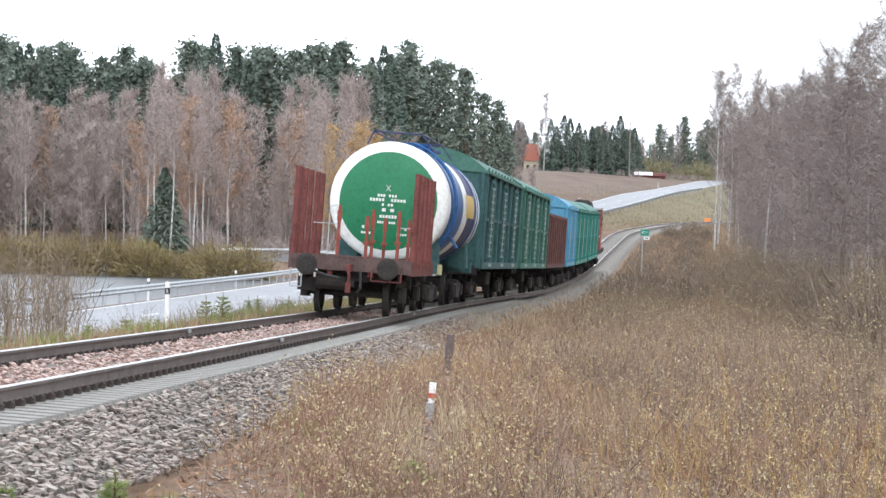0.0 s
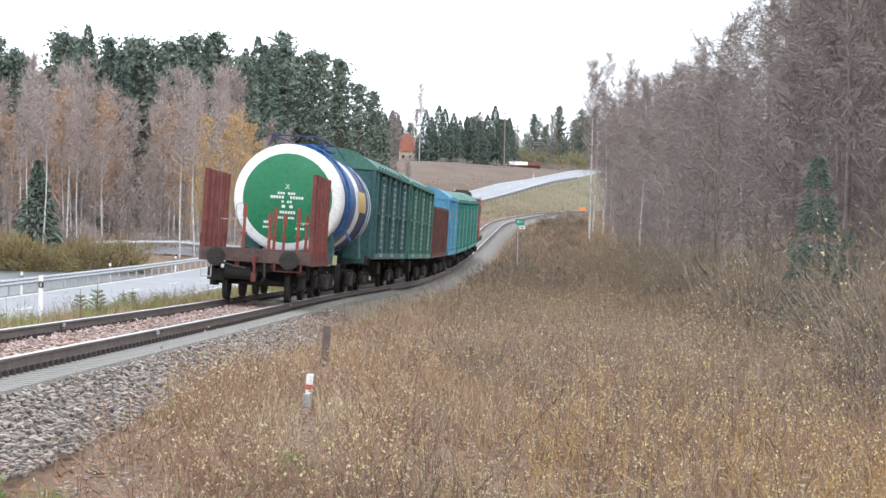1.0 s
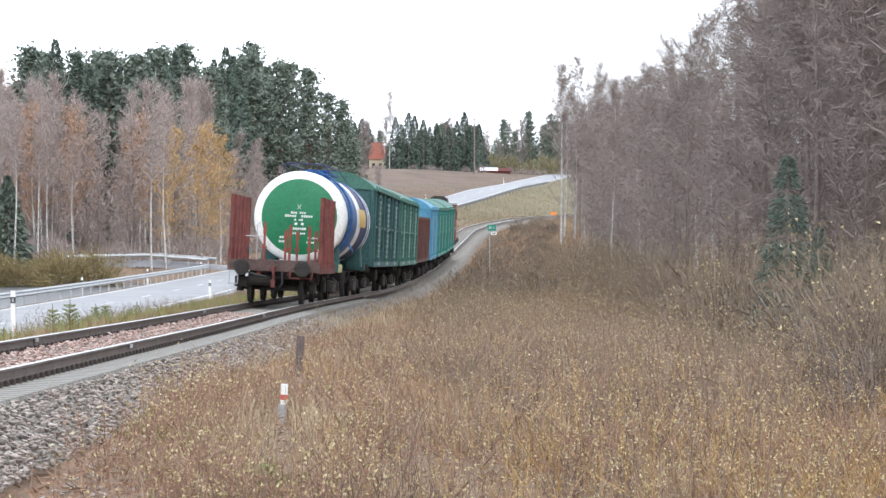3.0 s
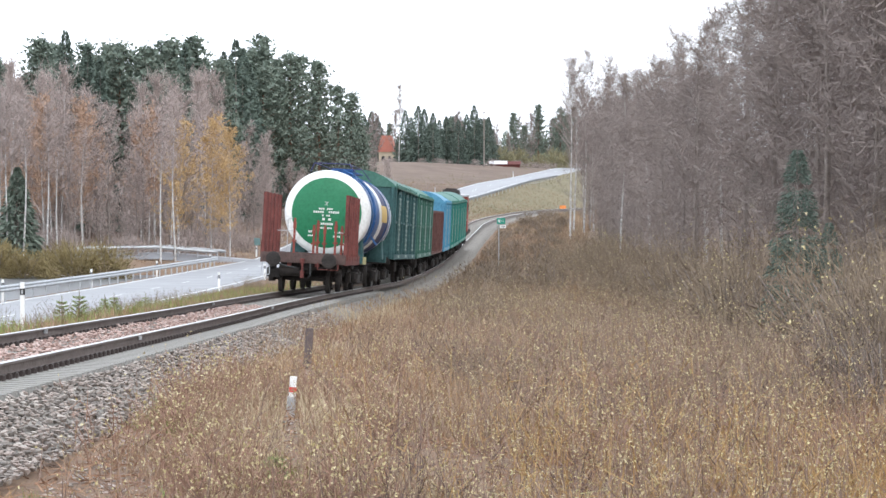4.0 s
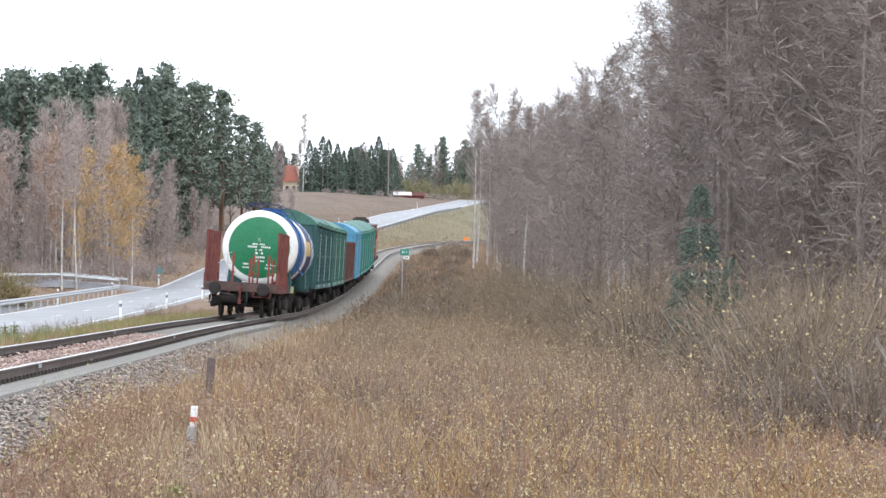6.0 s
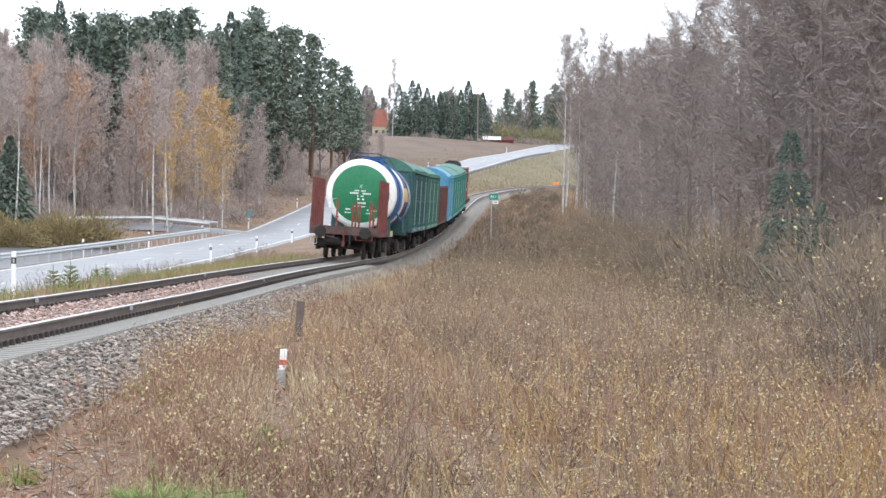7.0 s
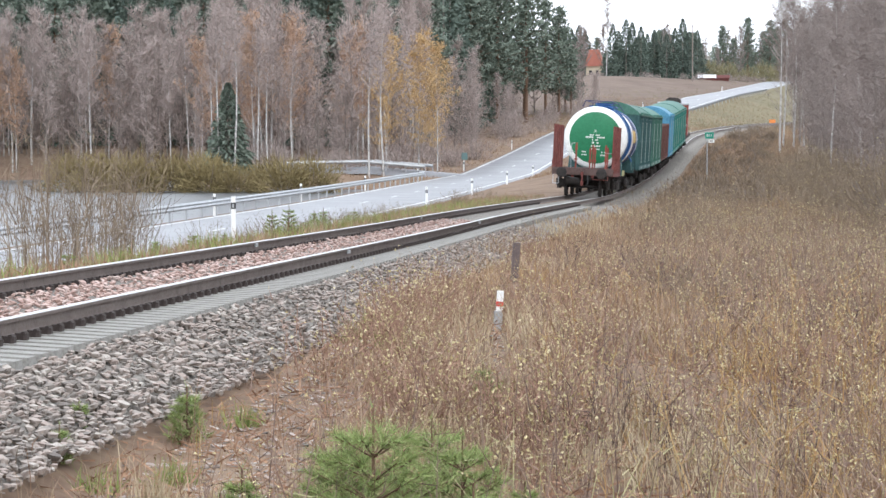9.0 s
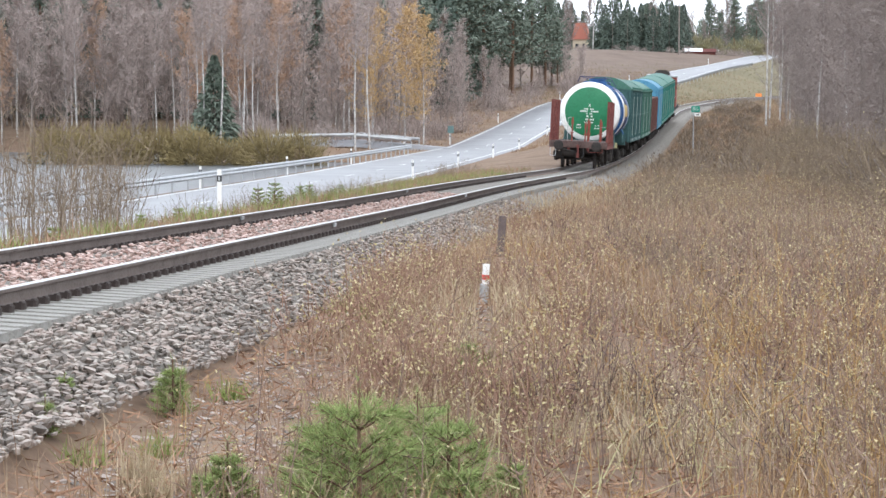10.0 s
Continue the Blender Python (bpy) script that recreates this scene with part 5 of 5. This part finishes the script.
def build_right_wood():
    near = [bare_tree(12.5, 2250, 0.015, "leafless brown alder at the wood's edge", "bark", "twig", low=0.03, spread=0.24, up=0.45, limb=0.45, name="alder_tree", category="alder") for _ in range(4)]
    bir = [bare_tree(14, 1800, 0.012, "leafless birch with a pale trunk at the wood's edge", "birch", "twig", name="birch_tree", category="birch", low=0.35, spread=0.14) for _ in range(2)]
    sp = []
    for _ in range(86):
        y = 40 + 195 * rng.uniform(0, 1) ** 1.15
        sp.append((7.6 + abs(rng.normal(0, 3.2)) + 0.004 * y, y))
    scatter(near, sp + [(rng.uniform(9.5, 22), rng.uniform(46, 90)) for _ in range(28)] + [(10.3, 60), (11.0, 58), (12.8, 74), (13.6, 76), (16.4, 95), (17.2, 92), (11.8, 66), (9.6, 54), (14.6, 84), (13.0, 64)], 0.75, 1.1, "alders along the line")
    scatter(bir, [(8.0 + rng.uniform(0, 5), b) for b in np.linspace(48, 240, 15)], 0.8, 1.1, "birches along the line")
    scatter([bare_tree(15, 900, 0.022, "airy leafless birch beyond the wood", "birch", "twig", name="birch_tree", category="birch", low=0.35, spread=0.17)], [(6.6, 215), (8.2, 222), (10.2, 218), (12, 226), (9.2, 232), (13.5, 224), (7.4, 228), (11.2, 235)], 1.0, 1.25, "far birches along the line")
    fir = spruce(3.9, 0.8, 9000, "slender green spruce before the bare trees")
    scatter([fir], [(5.55, 42.5)], 1, 1)
    scatter([fir], [(6.0, 41.5)], 0.62, 0.62)

    def clear(x, y):
        return not (y < 43 and abs(x / y - 0.131) < 0.009)
    mids = [shrub(2.6, 1.7, 60, 0.012, "tall bare willow shrub at the wood's edge", "thicket", 80, "catkin", 0.045, foot=0.5) for _ in range(3)]
    sp = [(rng.uniform(3.6, 9.0) + 0.004 * y, y) for y in 27 + 150 * rng.uniform(0, 1, 110) ** 1.2]
    scatter(mids, [q for q in sp if clear(*q)], 0.55, 1.2, "willow shrubs along the wood")
    dense = [mound(1.7, 1.5, 1500, 0.016, "dense olive-brown bush at the wood's edge", "thicket", "bare_bush") for _ in range(2)]
    sp = [(rng.uniform(4.5, 10) + 0.004 * y, y) for y in 30 + 140 * rng.uniform(0, 1, 75) ** 1.2]
    scatter(dense, [q for q in sp if clear(*q)], 0.6, 1.25, "dense bushes along the wood")
    # bushes with the shade among the shrubs put into their twig colour
    dark = [mound(1.5, 1.2, 1500, 0.012, "dense leafless bush with shade-darkened twigs at the wood's edge", "alder", "dark_bush") for _ in range(2)]
    sp = [(0.168 * y + rng.uniform(-0.9, 2.2), y) for y in rng.uniform(24, 44, 30)] + [(rng.uniform(5.5, 9), y) for y in rng.uniform(40, 75, 12)]
    scatter(dark, sp, 0.6, 1.15, "dark bushes along the wood")
    lows = [shrub(1.4, 0.9, 46, 0.010, "low bare shrub with pale catkins among dry grass", "thicket", 44, "catkin", 0.036, foot=0.6) for _ in range(3)]
    sp = [(rng.uniform(-1.8, 6.5), y) for y in 24 + 140 * rng.uniform(0, 1, 155) ** 1.2]
    scatter(lows, [q for q in sp if (q[0] > -1.0 or q[1] > 45) and not hides_posts(*q, 0.04)], 0.45, 1.2, "low shrubs in the field")
    scatter(near, [(8.4, 60), (9.9, 70), (7.7, 54.5), (11.5, 82), (8.9, 66)], 0.9, 1.1, "alders along the line")



def build_field():
    # dry grass
    n = 105000
    y = 10.5 + 95 * rng.uniform(0, 1, n) ** 1.7
    x = TX(y) + 1.45 + rng.uniform(0, 1, n) ** 0.9 * (6.5 + 0.13 * y)
    worn = (x - TX(y) < 4.7 - 0.4 * np.sin(y * 1.3) - 0.17 * (y - 12)) & (y < 27)
    patch = np.sin(x * 1.1 + 0.4 * y) * np.sin(y * 0.5 + 1) > -0.55
    keep = patch & ~hides_posts(x, y) & (~worn | (rng.uniform(0, 1, n) < 0.1)) & (x - TX(y) > 2.35 - 0.75 * ease(22, 40, y) + 0.2 * np.sin(y * 1.7))
    x, y = x[keep], y[keep]
    n = len(x)
    z = np.where(x - TX(y) < 2.3, TZ(y) + bed_height(x - TX(y)) - 0.06, ground(x, y))
    h = rng.gamma(4, 0.064, n) * (0.45 + 0.55 * ease(1.8, 3.4, x - TX(y))) * (0.75 + 0.35 * np.sin(x * 0.9 + 2) * np.sin(y * 0.35)) + 0.12
    a = rng.uniform(0, 6.28, n)
    bend = rng.uniform(0.03, 0.75, n) * h
    d = np.stack([np.cos(a), np.sin(a), np.zeros(n)], 1)
    p0 = np.stack([x, y, z - 0.03], 1)
    p1 = p0 + d * (bend * 0.35)[:, None] + np.stack([np.zeros(n), np.zeros(n), h * 0.6], 1)
    p2 = p1 + d * (bend * 1.0)[:, None] + np.stack([np.zeros(n), np.zeros(n), h * 0.42], 1)
    side = np.stack([np.ones(n), rng.normal(0, 0.5, n), np.zeros(n)], 1)
    w = rng.uniform(0.0022, 0.0048, n) * (0.7 + y / 45)
    g = Geo()
    s2 = side / np.linalg.norm(side, axis=1, keepdims=True)
    v = np.stack([p0 - s2 * w[:, None], p0 + s2 * w[:, None], p1 + s2 * w[:, None] * 0.7, p1 - s2 * w[:, None] * 0.7, p2], 1).reshape(-1, 3)
    i = np.arange(n)[:, None] * 5
    f = [tuple(r) for r in (i + np.array([[0, 1, 2, 3]])).tolist()] + [tuple(r) for r in (i + np.array([[3, 2, 4]])).tolist()]
    g.add(v, f)
    tint = np.sin(x * 0.55 + 1.7 * np.sin(y * 0.23)) + np.sin(y * 0.31 + 0.8 * x) + rng.normal(0, 0.55, n)
    near_gold = (x > -0.4) & (y < 24)
    kind = np.where((tint > 1.35) | (near_gold & (tint > 0.35)), 1, np.where(tint < -1.2, 2, 0)).tolist()
    g.m = kind + kind
    solo("dry_grass", g, [M["grass"], M["goldgrass"], M["straw"]], "dense dry brown and straw-coloured grass in the field", "grass", "stuff")
    # thin matted litter low on the ground
    n = 40000
    y = 10 + 60 * rng.uniform(0, 1, n) ** 1.5
    x = TX(y) + 2.3 + rng.uniform(0, 1, n) * (7 + 0.13 * y)
    p0 = np.stack([x, y, ground(x, y) + rng.uniform(0.0, 0.08, n)], 1)
    p1 = p0 + crown_dirs(n, 0.05) * rng.uniform(0.06, 0.3, (n, 1))
    g = Geo()
    g.strips(p0, p1, 0.012, 0.004)
    solo("grass_litter", g, M["litter"], "matted dead grass and leaf litter", "litter", "stuff")
    # brown twiggy stems with yellowish buds
    n = 13000
    y = 10.5 + 60 * rng.uniform(0, 1, n) ** 1.4
    x = TX(y) + 3.8 + rng.uniform(0, 1, n) ** 0.8 * (5.8 + 0.14 * y)
    ok = np.sin(x * 0.8 + 1.1 * np.sin(y * 0.4)) + 0.6 * rng.normal(0, 1, n) > -0.3
    ok &= ~hides_posts(x, y, 0.007)
    x, y = x[ok], y[ok]
    n = len(x)
    p0 = np.stack([x, y, ground(x, y) - 0.03], 1)
    h = rng.uniform(0.25, 1.0, n) ** 1.3 * 1.15 + 0.15
    d = crown_dirs(n, 1.25)
    p1 = p0 + d * h[:, None]
    g, b = Geo(), Geo()
    g.strips(p0, p1, 0.009, 0.003)
    m = n * 4
    j = rng.integers(0, n, m)
    q0 = p0[j] + (p1[j] - p0[j]) * rng.uniform(0.3, 0.95, (m, 1))
    q1 = q0 + crown_dirs(m, 0.9) * rng.uniform(0.1, 0.32, (m, 1))
    g.strips(q0, q1, 0.005, 0.002)
    amber = (x > -0.7 + 0.6 * np.sin(y)) & (y < 23) & (rng.uniform(0, 1, n) < 0.35)
    g.m = amber.astype(int).tolist() + amber[j].astype(int).tolist()
    solo("weed_stems", g, [M["stem"], M["goldgrass"]], "thin upright brown weed stems and seedlings", "weeds", "stuff")
    m2 = n * 10
    k = rng.integers(0, m, m2)
    c = q0[k] + (q1[k] - q0[k]) * rng.uniform(0.2, 1, (m2, 1))
    b.strips(c, c + crown_dirs(m2, 0.4) * rng.uniform(0.010, 0.026, (m2, 1)), rng.uniform(0.006, 0.011, m2) * (0.8 + y[j[k]] / 50), 0.003)
    solo("weed_buds", b, M["catkin"], "small pale yellow buds on brown stems", "buds", "stuff")
    # straw-pale long arching blades
    n = 170
    y = rng.uniform(8.5, 16, n)
    x = TX(y) + rng.uniform(4.4, 10, n)
    p0 = np.stack([x, y, ground(x, y)], 1)
    d = crown_dirs(n, 1.0)
    p1 = p0 + d * rng.uniform(0.4, 0.8, (n, 1))
    p2 = p1 + (d * np.array([1, 1, 0.1])) * rng.uniform(0.2, 0.5, (n, 1))
    g = Geo()
    g.strips(p0, p1, 0.006, 0.005)
    g.strips(p1, p2, 0.005, 0.002)
    solo("pale_straw", g, M["bud"], "long pale arching straw blades", "straw", "stuff")
    reds = [shrub(0.62, 0.3, 46, 0.007, "low red-brown birch seedlings with buds", "redstem", 150, "catkin", 0.02, "seedling_clump", 0.9) for _ in range(3)]
    sp = [(float(TX(b)) + rng.uniform(4.0, 6.0) - 0.1 * (b - 14), b) for b in rng.uniform(15, 30, 70)] + [(rng.uniform(-3.6, 4.5), b) for b in rng.uniform(13, 45, 170)]
    scatter(reds, [q for q in sp if not hides_posts(*q, 0.02)], 0.5, 1.5, "seedling clumps in the field")
    stalks = [shrub(0.85, 0.3, 15, 0.008, "clump of dark dead upright stalks", "darkstem", name="stalk_clump", foot=0.8) for _ in range(2)]
    sp = [(-0.6, 32), (-0.45, 32.4), (-0.75, 31.8), (-1.7, 21), (-1.4, 22)] + [(rng.uniform(-2.6, 3.5), b) for b in rng.uniform(13, 42, 60)]
    scatter(stalks, [q for q in sp if not hides_posts(*q, 0.02)], 0.6, 1.2, "stalk clumps in the field")
    # greener tufts, and growth between railway and road
    def tufts(spots, mat_name, hh, label, blades=160, wide=0.25):
        proto = None
        for x, y in spots:
            z = float(ground(x, y))
            m = pose(float(x), float(y), z, 0, 0, float(rng.uniform(0, 360)))
            if proto:
                copy_thing(proto, m)
                continue
            proto = thing("grass_tuft", label, "grass tuft", "grass tufts")
            g = Geo()
            a = rng.uniform(0, 6.28, blades)
            r = rng.uniform(0, wide, blades)
            q0 = np.stack([np.cos(a) * r, np.sin(a) * r, np.full(blades, -0.04)], 1)
            q1 = q0 + crown_dirs(blades, 1.15) * rng.uniform(0.5, 1, (blades, 1)) * hh
            g.strips(q0, q1, 0.012, 0.003)
            part("tuft", g, M[mat_name], proto)
            proto.matrix_basis = m
    tufts([(float(TX(y)) + o, y) for y, o in ((26, 2.3), (26.6, 2.5), (27.2, 2.4), (29, 2.3), (24.5, 2.6), (31, 2.4), (19.5, 4.6), (20.3, 4.9), (14.2, 2.5), (14.7, 2.9), (17.6, 2.8), (36, 2.4), (34, 2.3), (30, 2.6), (33, 2.5), (25.4, 2.7), (25.9, 3.0), (27.8, 2.2), (28.4, 2.6), (32, 2.2), (38, 2.3), (40, 2.2), (43, 2.3), (23.2, 3.1), (22.4, 3.4))], "green", 0.3, "fresh green tuft at the ballast edge", 90, 0.16)
    tufts([(-3.17, 12.9), (-2.95, 13.3), (-2.2, 12.9), (-2.0, 13.2), (-1.7, 13.0), (-3.4, 13.6)], "straw", 0.34, "tussock of bleached dead grass", 170, 0.14)
    n = 20000
    y = 30 + 95 * rng.uniform(0, 1, n) ** 1.2
    k = rng.uniform(0.10, 0.97, n)
    x = TX(y) - 2.9 - k * (TX(y) - RX(y) - 3.9 - 2.9)
    p0 = np.stack([x, y, ground(x, y) - 0.03], 1)
    p1 = p0 + crown_dirs(n, 1.0) * (rng.gamma(4, 0.05, n) + 0.06)[:, None]
    g = Geo()
    g.strips(p0, p1, 0.02, 0.006)
    g.m = rng.integers(0, 3, n).tolist()
    solo("verge_grass", g, [M["hazel"], M["litter"], M["grass"]], "dry grass on the verge between railway and road", "grass", "stuff")
    n = 12000
    y = 30 + 84 * rng.uniform(0, 1, n)
    k = rng.uniform(0.12, 0.9, n)
    x = TX(y) - 2.9 - k * (TX(y) - RX(y) - 3.9 - 2.9)
    ok = np.sin(x * 1.7 + y * 0.8) > -0.1
    p0 = np.stack([x, y, ground(x, y) - 0.03], 1)[ok]
    p1 = p0 + crown_dirs(len(p0), 1.2) * rng.uniform(0.15, 0.5, (len(p0), 1))
    g = Geo()
    g.strips(p0, p1, 0.02, 0.006)
    solo("verge_greenery", g, M["green"], "patches of green growth on the verge", "grass", "stuff")
    n = 45000
    y = 225 + 290 * rng.uniform(0, 1, n)
    x = TX(np.minimum(y, 470)) + 2.6 + rng.uniform(0, 1, n) * 50 - 60 * (y > 300) * rng.uniform(0, 1, n)
    ok = (np.abs(x - RX(y)) > 4.3) & (np.abs(x - TX(np.minimum(y, 470))) > 2.8)
    p0 = np.stack([x, y, ground(x, y) - 0.03], 1)[ok]
    p1 = p0 + crown_dirs(len(p0), 1.1) * rng.uniform(0.15, 0.5, (len(p0), 1))
    g = Geo()
    g.strips(p0, p1, 0.05, 0.015)
    solo("hill_grass", g, M["bankgrass"], "olive-brown grass on the hillside banks", "grass", "stuff")
    n = 16000
    y = 190 + 190 * rng.uniform(0, 1, n)
    x = np.where(rng.uniform(0, 1, n) < 0.5, RX(y) + 4 + rng.uniform(0, 1, n) * np.maximum(TX(y) - RX(y) - 7, 0.5), RX(y) - 4 - rng.uniform(0, 14, n))
    p0 = np.stack([x, y, ground(x, y) - 0.03], 1)
    p1 = p0 + crown_dirs(n, 1.2) * rng.uniform(0.1, 0.4, (n, 1))
    g = Geo()
    g.strips(p0, p1, 0.06, 0.02)
    solo("bank_grass", g, M["grass"], "short dry grass on the far banks", "grass", "stuff")
    n = 26000
    y = 100 + 200 * rng.uniform(0, 1, n)
    x = TX(y) + 2.4 + rng.uniform(0, 1, n) ** 0.8 * (5 + 0.02 * y)
    p0 = np.stack([x, y, ground(x, y) - 0.03], 1)
    p1 = p0 + crown_dirs(n, 1.2) * rng.uniform(0.2, 0.75, (n, 1))
    g = Geo()
    g.strips(p0, p1, 0.035, 0.01)
    solo("trackside_grass", g, M["grass"], "tall dry grass beside the curving track", "grass", "stuff")
    scrub = [mound(1.1, 1.0, 420, 0.035, "low brown leafless bush beside the track", "thicket", "trackside_bush") for _ in range(2)]
    scatter(scrub, [(float(TX(b)) + rng.uniform(3.2, 9), b) for b in rng.uniform(105, 285, 110)], 0.6, 1.4, "bushes beside the track")
    # saplings
    big = [young_pine(1.15, "bushy light green pine sapling in dry grass") for _ in range(2)]
    scatter(big[:1], [(-1.72, 11.5)], 0.8, 0.8, "pine saplings")
    scatter(big[1:], [(-1.3, 11.9), (-1.95, 11.9), (-1.55, 12.6)], 0.5, 0.66, "pine saplings")
    mid = [young_pine(0.5, "small green pine sapling") for _ in range(2)]
    scatter(mid[:1], [(-2.56, 12.2), (-1.2, 11.5), (-3.9, 16.6)], 0.95, 1.1, "pine saplings")
    scatter(mid[1:], [(-1.0, 12.3), (-2.75, 12.5), (-1.75, 18.5), (-1.9, 19), (-4.1, 27.3), (-4.45, 15.6), (-4.3, 14.6), (-3.4, 24), (-3.9, 25.5)], 0.5, 0.85, "pine saplings")
    tall = young_pine(0.9, "pine sapling on the grassy verge")
    scatter([tall], [(-13.6, 47), (-12.6, 58), (-13.2, 57), (-12.3, 63), (-11.8, 67), (-12.9, 52), (-14.2, 60), (-14, 55), (-11.6, 72), (-12.0, 76), (-10.5, 56), (-11.2, 60), (-12.2, 49), (-11, 64), (-12.6, 70)], 0.5, 1.1, "pine saplings")
    thick = shrub(3.4, 0.9, 46, 0.02, "dense bare dark willow thicket by the verge", "thicket", name="willow_thicket", foot=0.8)
    scatter([thick], [(-14.2, 50), (-13.4, 51.5), (-13.1, 48), (-14.8, 53), (-15, 50), (-14.3, 54), (-14.9, 56), (-13.8, 46), (-14.6, 47)], 0.75, 1.15, "willow thicket")
    lowv = shrub(0.9, 0.7, 50, 0.012, "low brown shrub on the verge", "thicket", name="bare_shrub")
    scatter([lowv], [(-13.2 + rng.uniform(-1.5, 1.5), b) for b in np.linspace(40, 125, 46)], 0.4, 1.2, "low shrubs on the verge")


# ---------- small things by the line ----------
def build_small():
    # white and red marker stake in the field
    x, y = -2.3, 24.6
    z = float(ground(x, y))
    s = thing("marker_stake", "grey stake with a white cap and red band", "marker stake", at=pose(x, y, z, 0, 3, 0))
    g = Geo()
    g.tube((0, 0, -0.2), (0, 0, 0.22), 0.05, 0.05, n=12)
    part("lower_pipe", g, M["zinc"], s, "grey pipe foot")
    g = Geo()
    g.tube((0.01, 0, 0.22), (0.01, 0, 0.41), 0.038, 0.038, n=12)
    g.box((0.01, 0, 0.425), (0.075, 0.06, 0.03), bevel=0.015)
    part("white_pipe", g, M["white"], s, "white pipe top")
    g = Geo()
    g.tube((0.01, 0, 0.27), (0.01, 0, 0.325), 0.041, 0.041, n=12)
    part("red_band", g, M["redband"], s)
    # old wooden stub post
    x, y = -3.1, 36.0
    z = float(ground(x, y))
    s = thing("wooden_post", "short weathered leaning wooden post in the grass", "post", at=pose(x, y, z, 4, 3, 20))
    g = Geo()
    g.box((0, 0, 0.28), (0.12, 0.11, 0.76), bevel=0.02, taper=0.94)
    part("post", g, M["wood"], s)
    # kilometre sign
    x, y = 0.0, 150.0
    z = float(ground(x, y))
    s = thing("kilometre_sign", "green kilometre board with white digits on a pole", "railway sign", at=pose(x, y, z))
    top = 1.6 - z
    g = Geo()
    g.tube((-0.15, 0, -0.4), (-0.15, 0, top + 0.1), 0.035, n=8)
    part("pole", g, M["zinc"], s)
    g = Geo()
    g.box((0, -0.05, top), (0.56, 0.03, 0.40), bevel=0.01)
    part("board", g, M["signgreen"], s)
    cu = bpy.data.curves.new("digits", "FONT")
    cu.body, cu.size, cu.align_x, cu.align_y, cu.extrude = "811", 0.27, "CENTER", "CENTER", 0.004
    tx = new("digits_source", cu)
    me = tx.to_mesh().copy()
    bpy.data.objects.remove(tx)
    me.materials.append(M["white"])
    d = new("digits", me)
    d.parent = s
    d.matrix_basis = pose(0, -0.07, top, 90)
    g = Geo()
    g.box((0.13, -0.05, top - 0.37), (0.38, 0.03, 0.2), bevel=0.01)
    part("number_plate", g, M["white"], s, "small white plate with dark marks")
    g = Geo()
    for k in range(3):
        g.box((0.05 + k * 0.08, -0.068, top - 0.37), (0.05, 0.004, 0.09))
    part("plate_marks", g, M["black"], s)
    # road sign back by the junction
    x, y = -24.0, 222.0
    z = float(ground(x, y))
    s = thing("road_sign", "small grey-green road sign on a pole", "road sign", at=pose(x, y, z))
    g = Geo()
    g.tube((0, 0, -0.4), (0, 0, 1.7), 0.035, n=8)
    part("pole", g, M["zinc"], s)
    g = Geo()
    g.box((0, -0.05, 1.5), (0.6, 0.03, 0.7), bevel=0.02)
    part("board", g, M["signblue"], s)
    # orange sheet on the far bank
    x, y = 8.9, 326.0
    z = float(ground(x, y))
    s = thing("orange_barrier", "small orange warning board on the grassy bank", "warning board", at=pose(x, y, z))
    g = Geo()
    g.box((0, 0, 0.9), (0.9, 0.05, 0.5), bevel=0.02)
    part("board", g, M["orange"], s)
    g = Geo()
    for d in (-0.3, 0.3):
        g.tube((d, 0.03, -0.2), (d, 0.03, 0.8), 0.03, n=6)
    part("legs", g, M["wood"], s)
build_ground()
build_road()
bed = build_track()
build_roadside()
build_train()
build_small()
build_forest()
build_far()
build_right_wood()
build_field()
build_stones()
build_sleepers(bed)
motions()
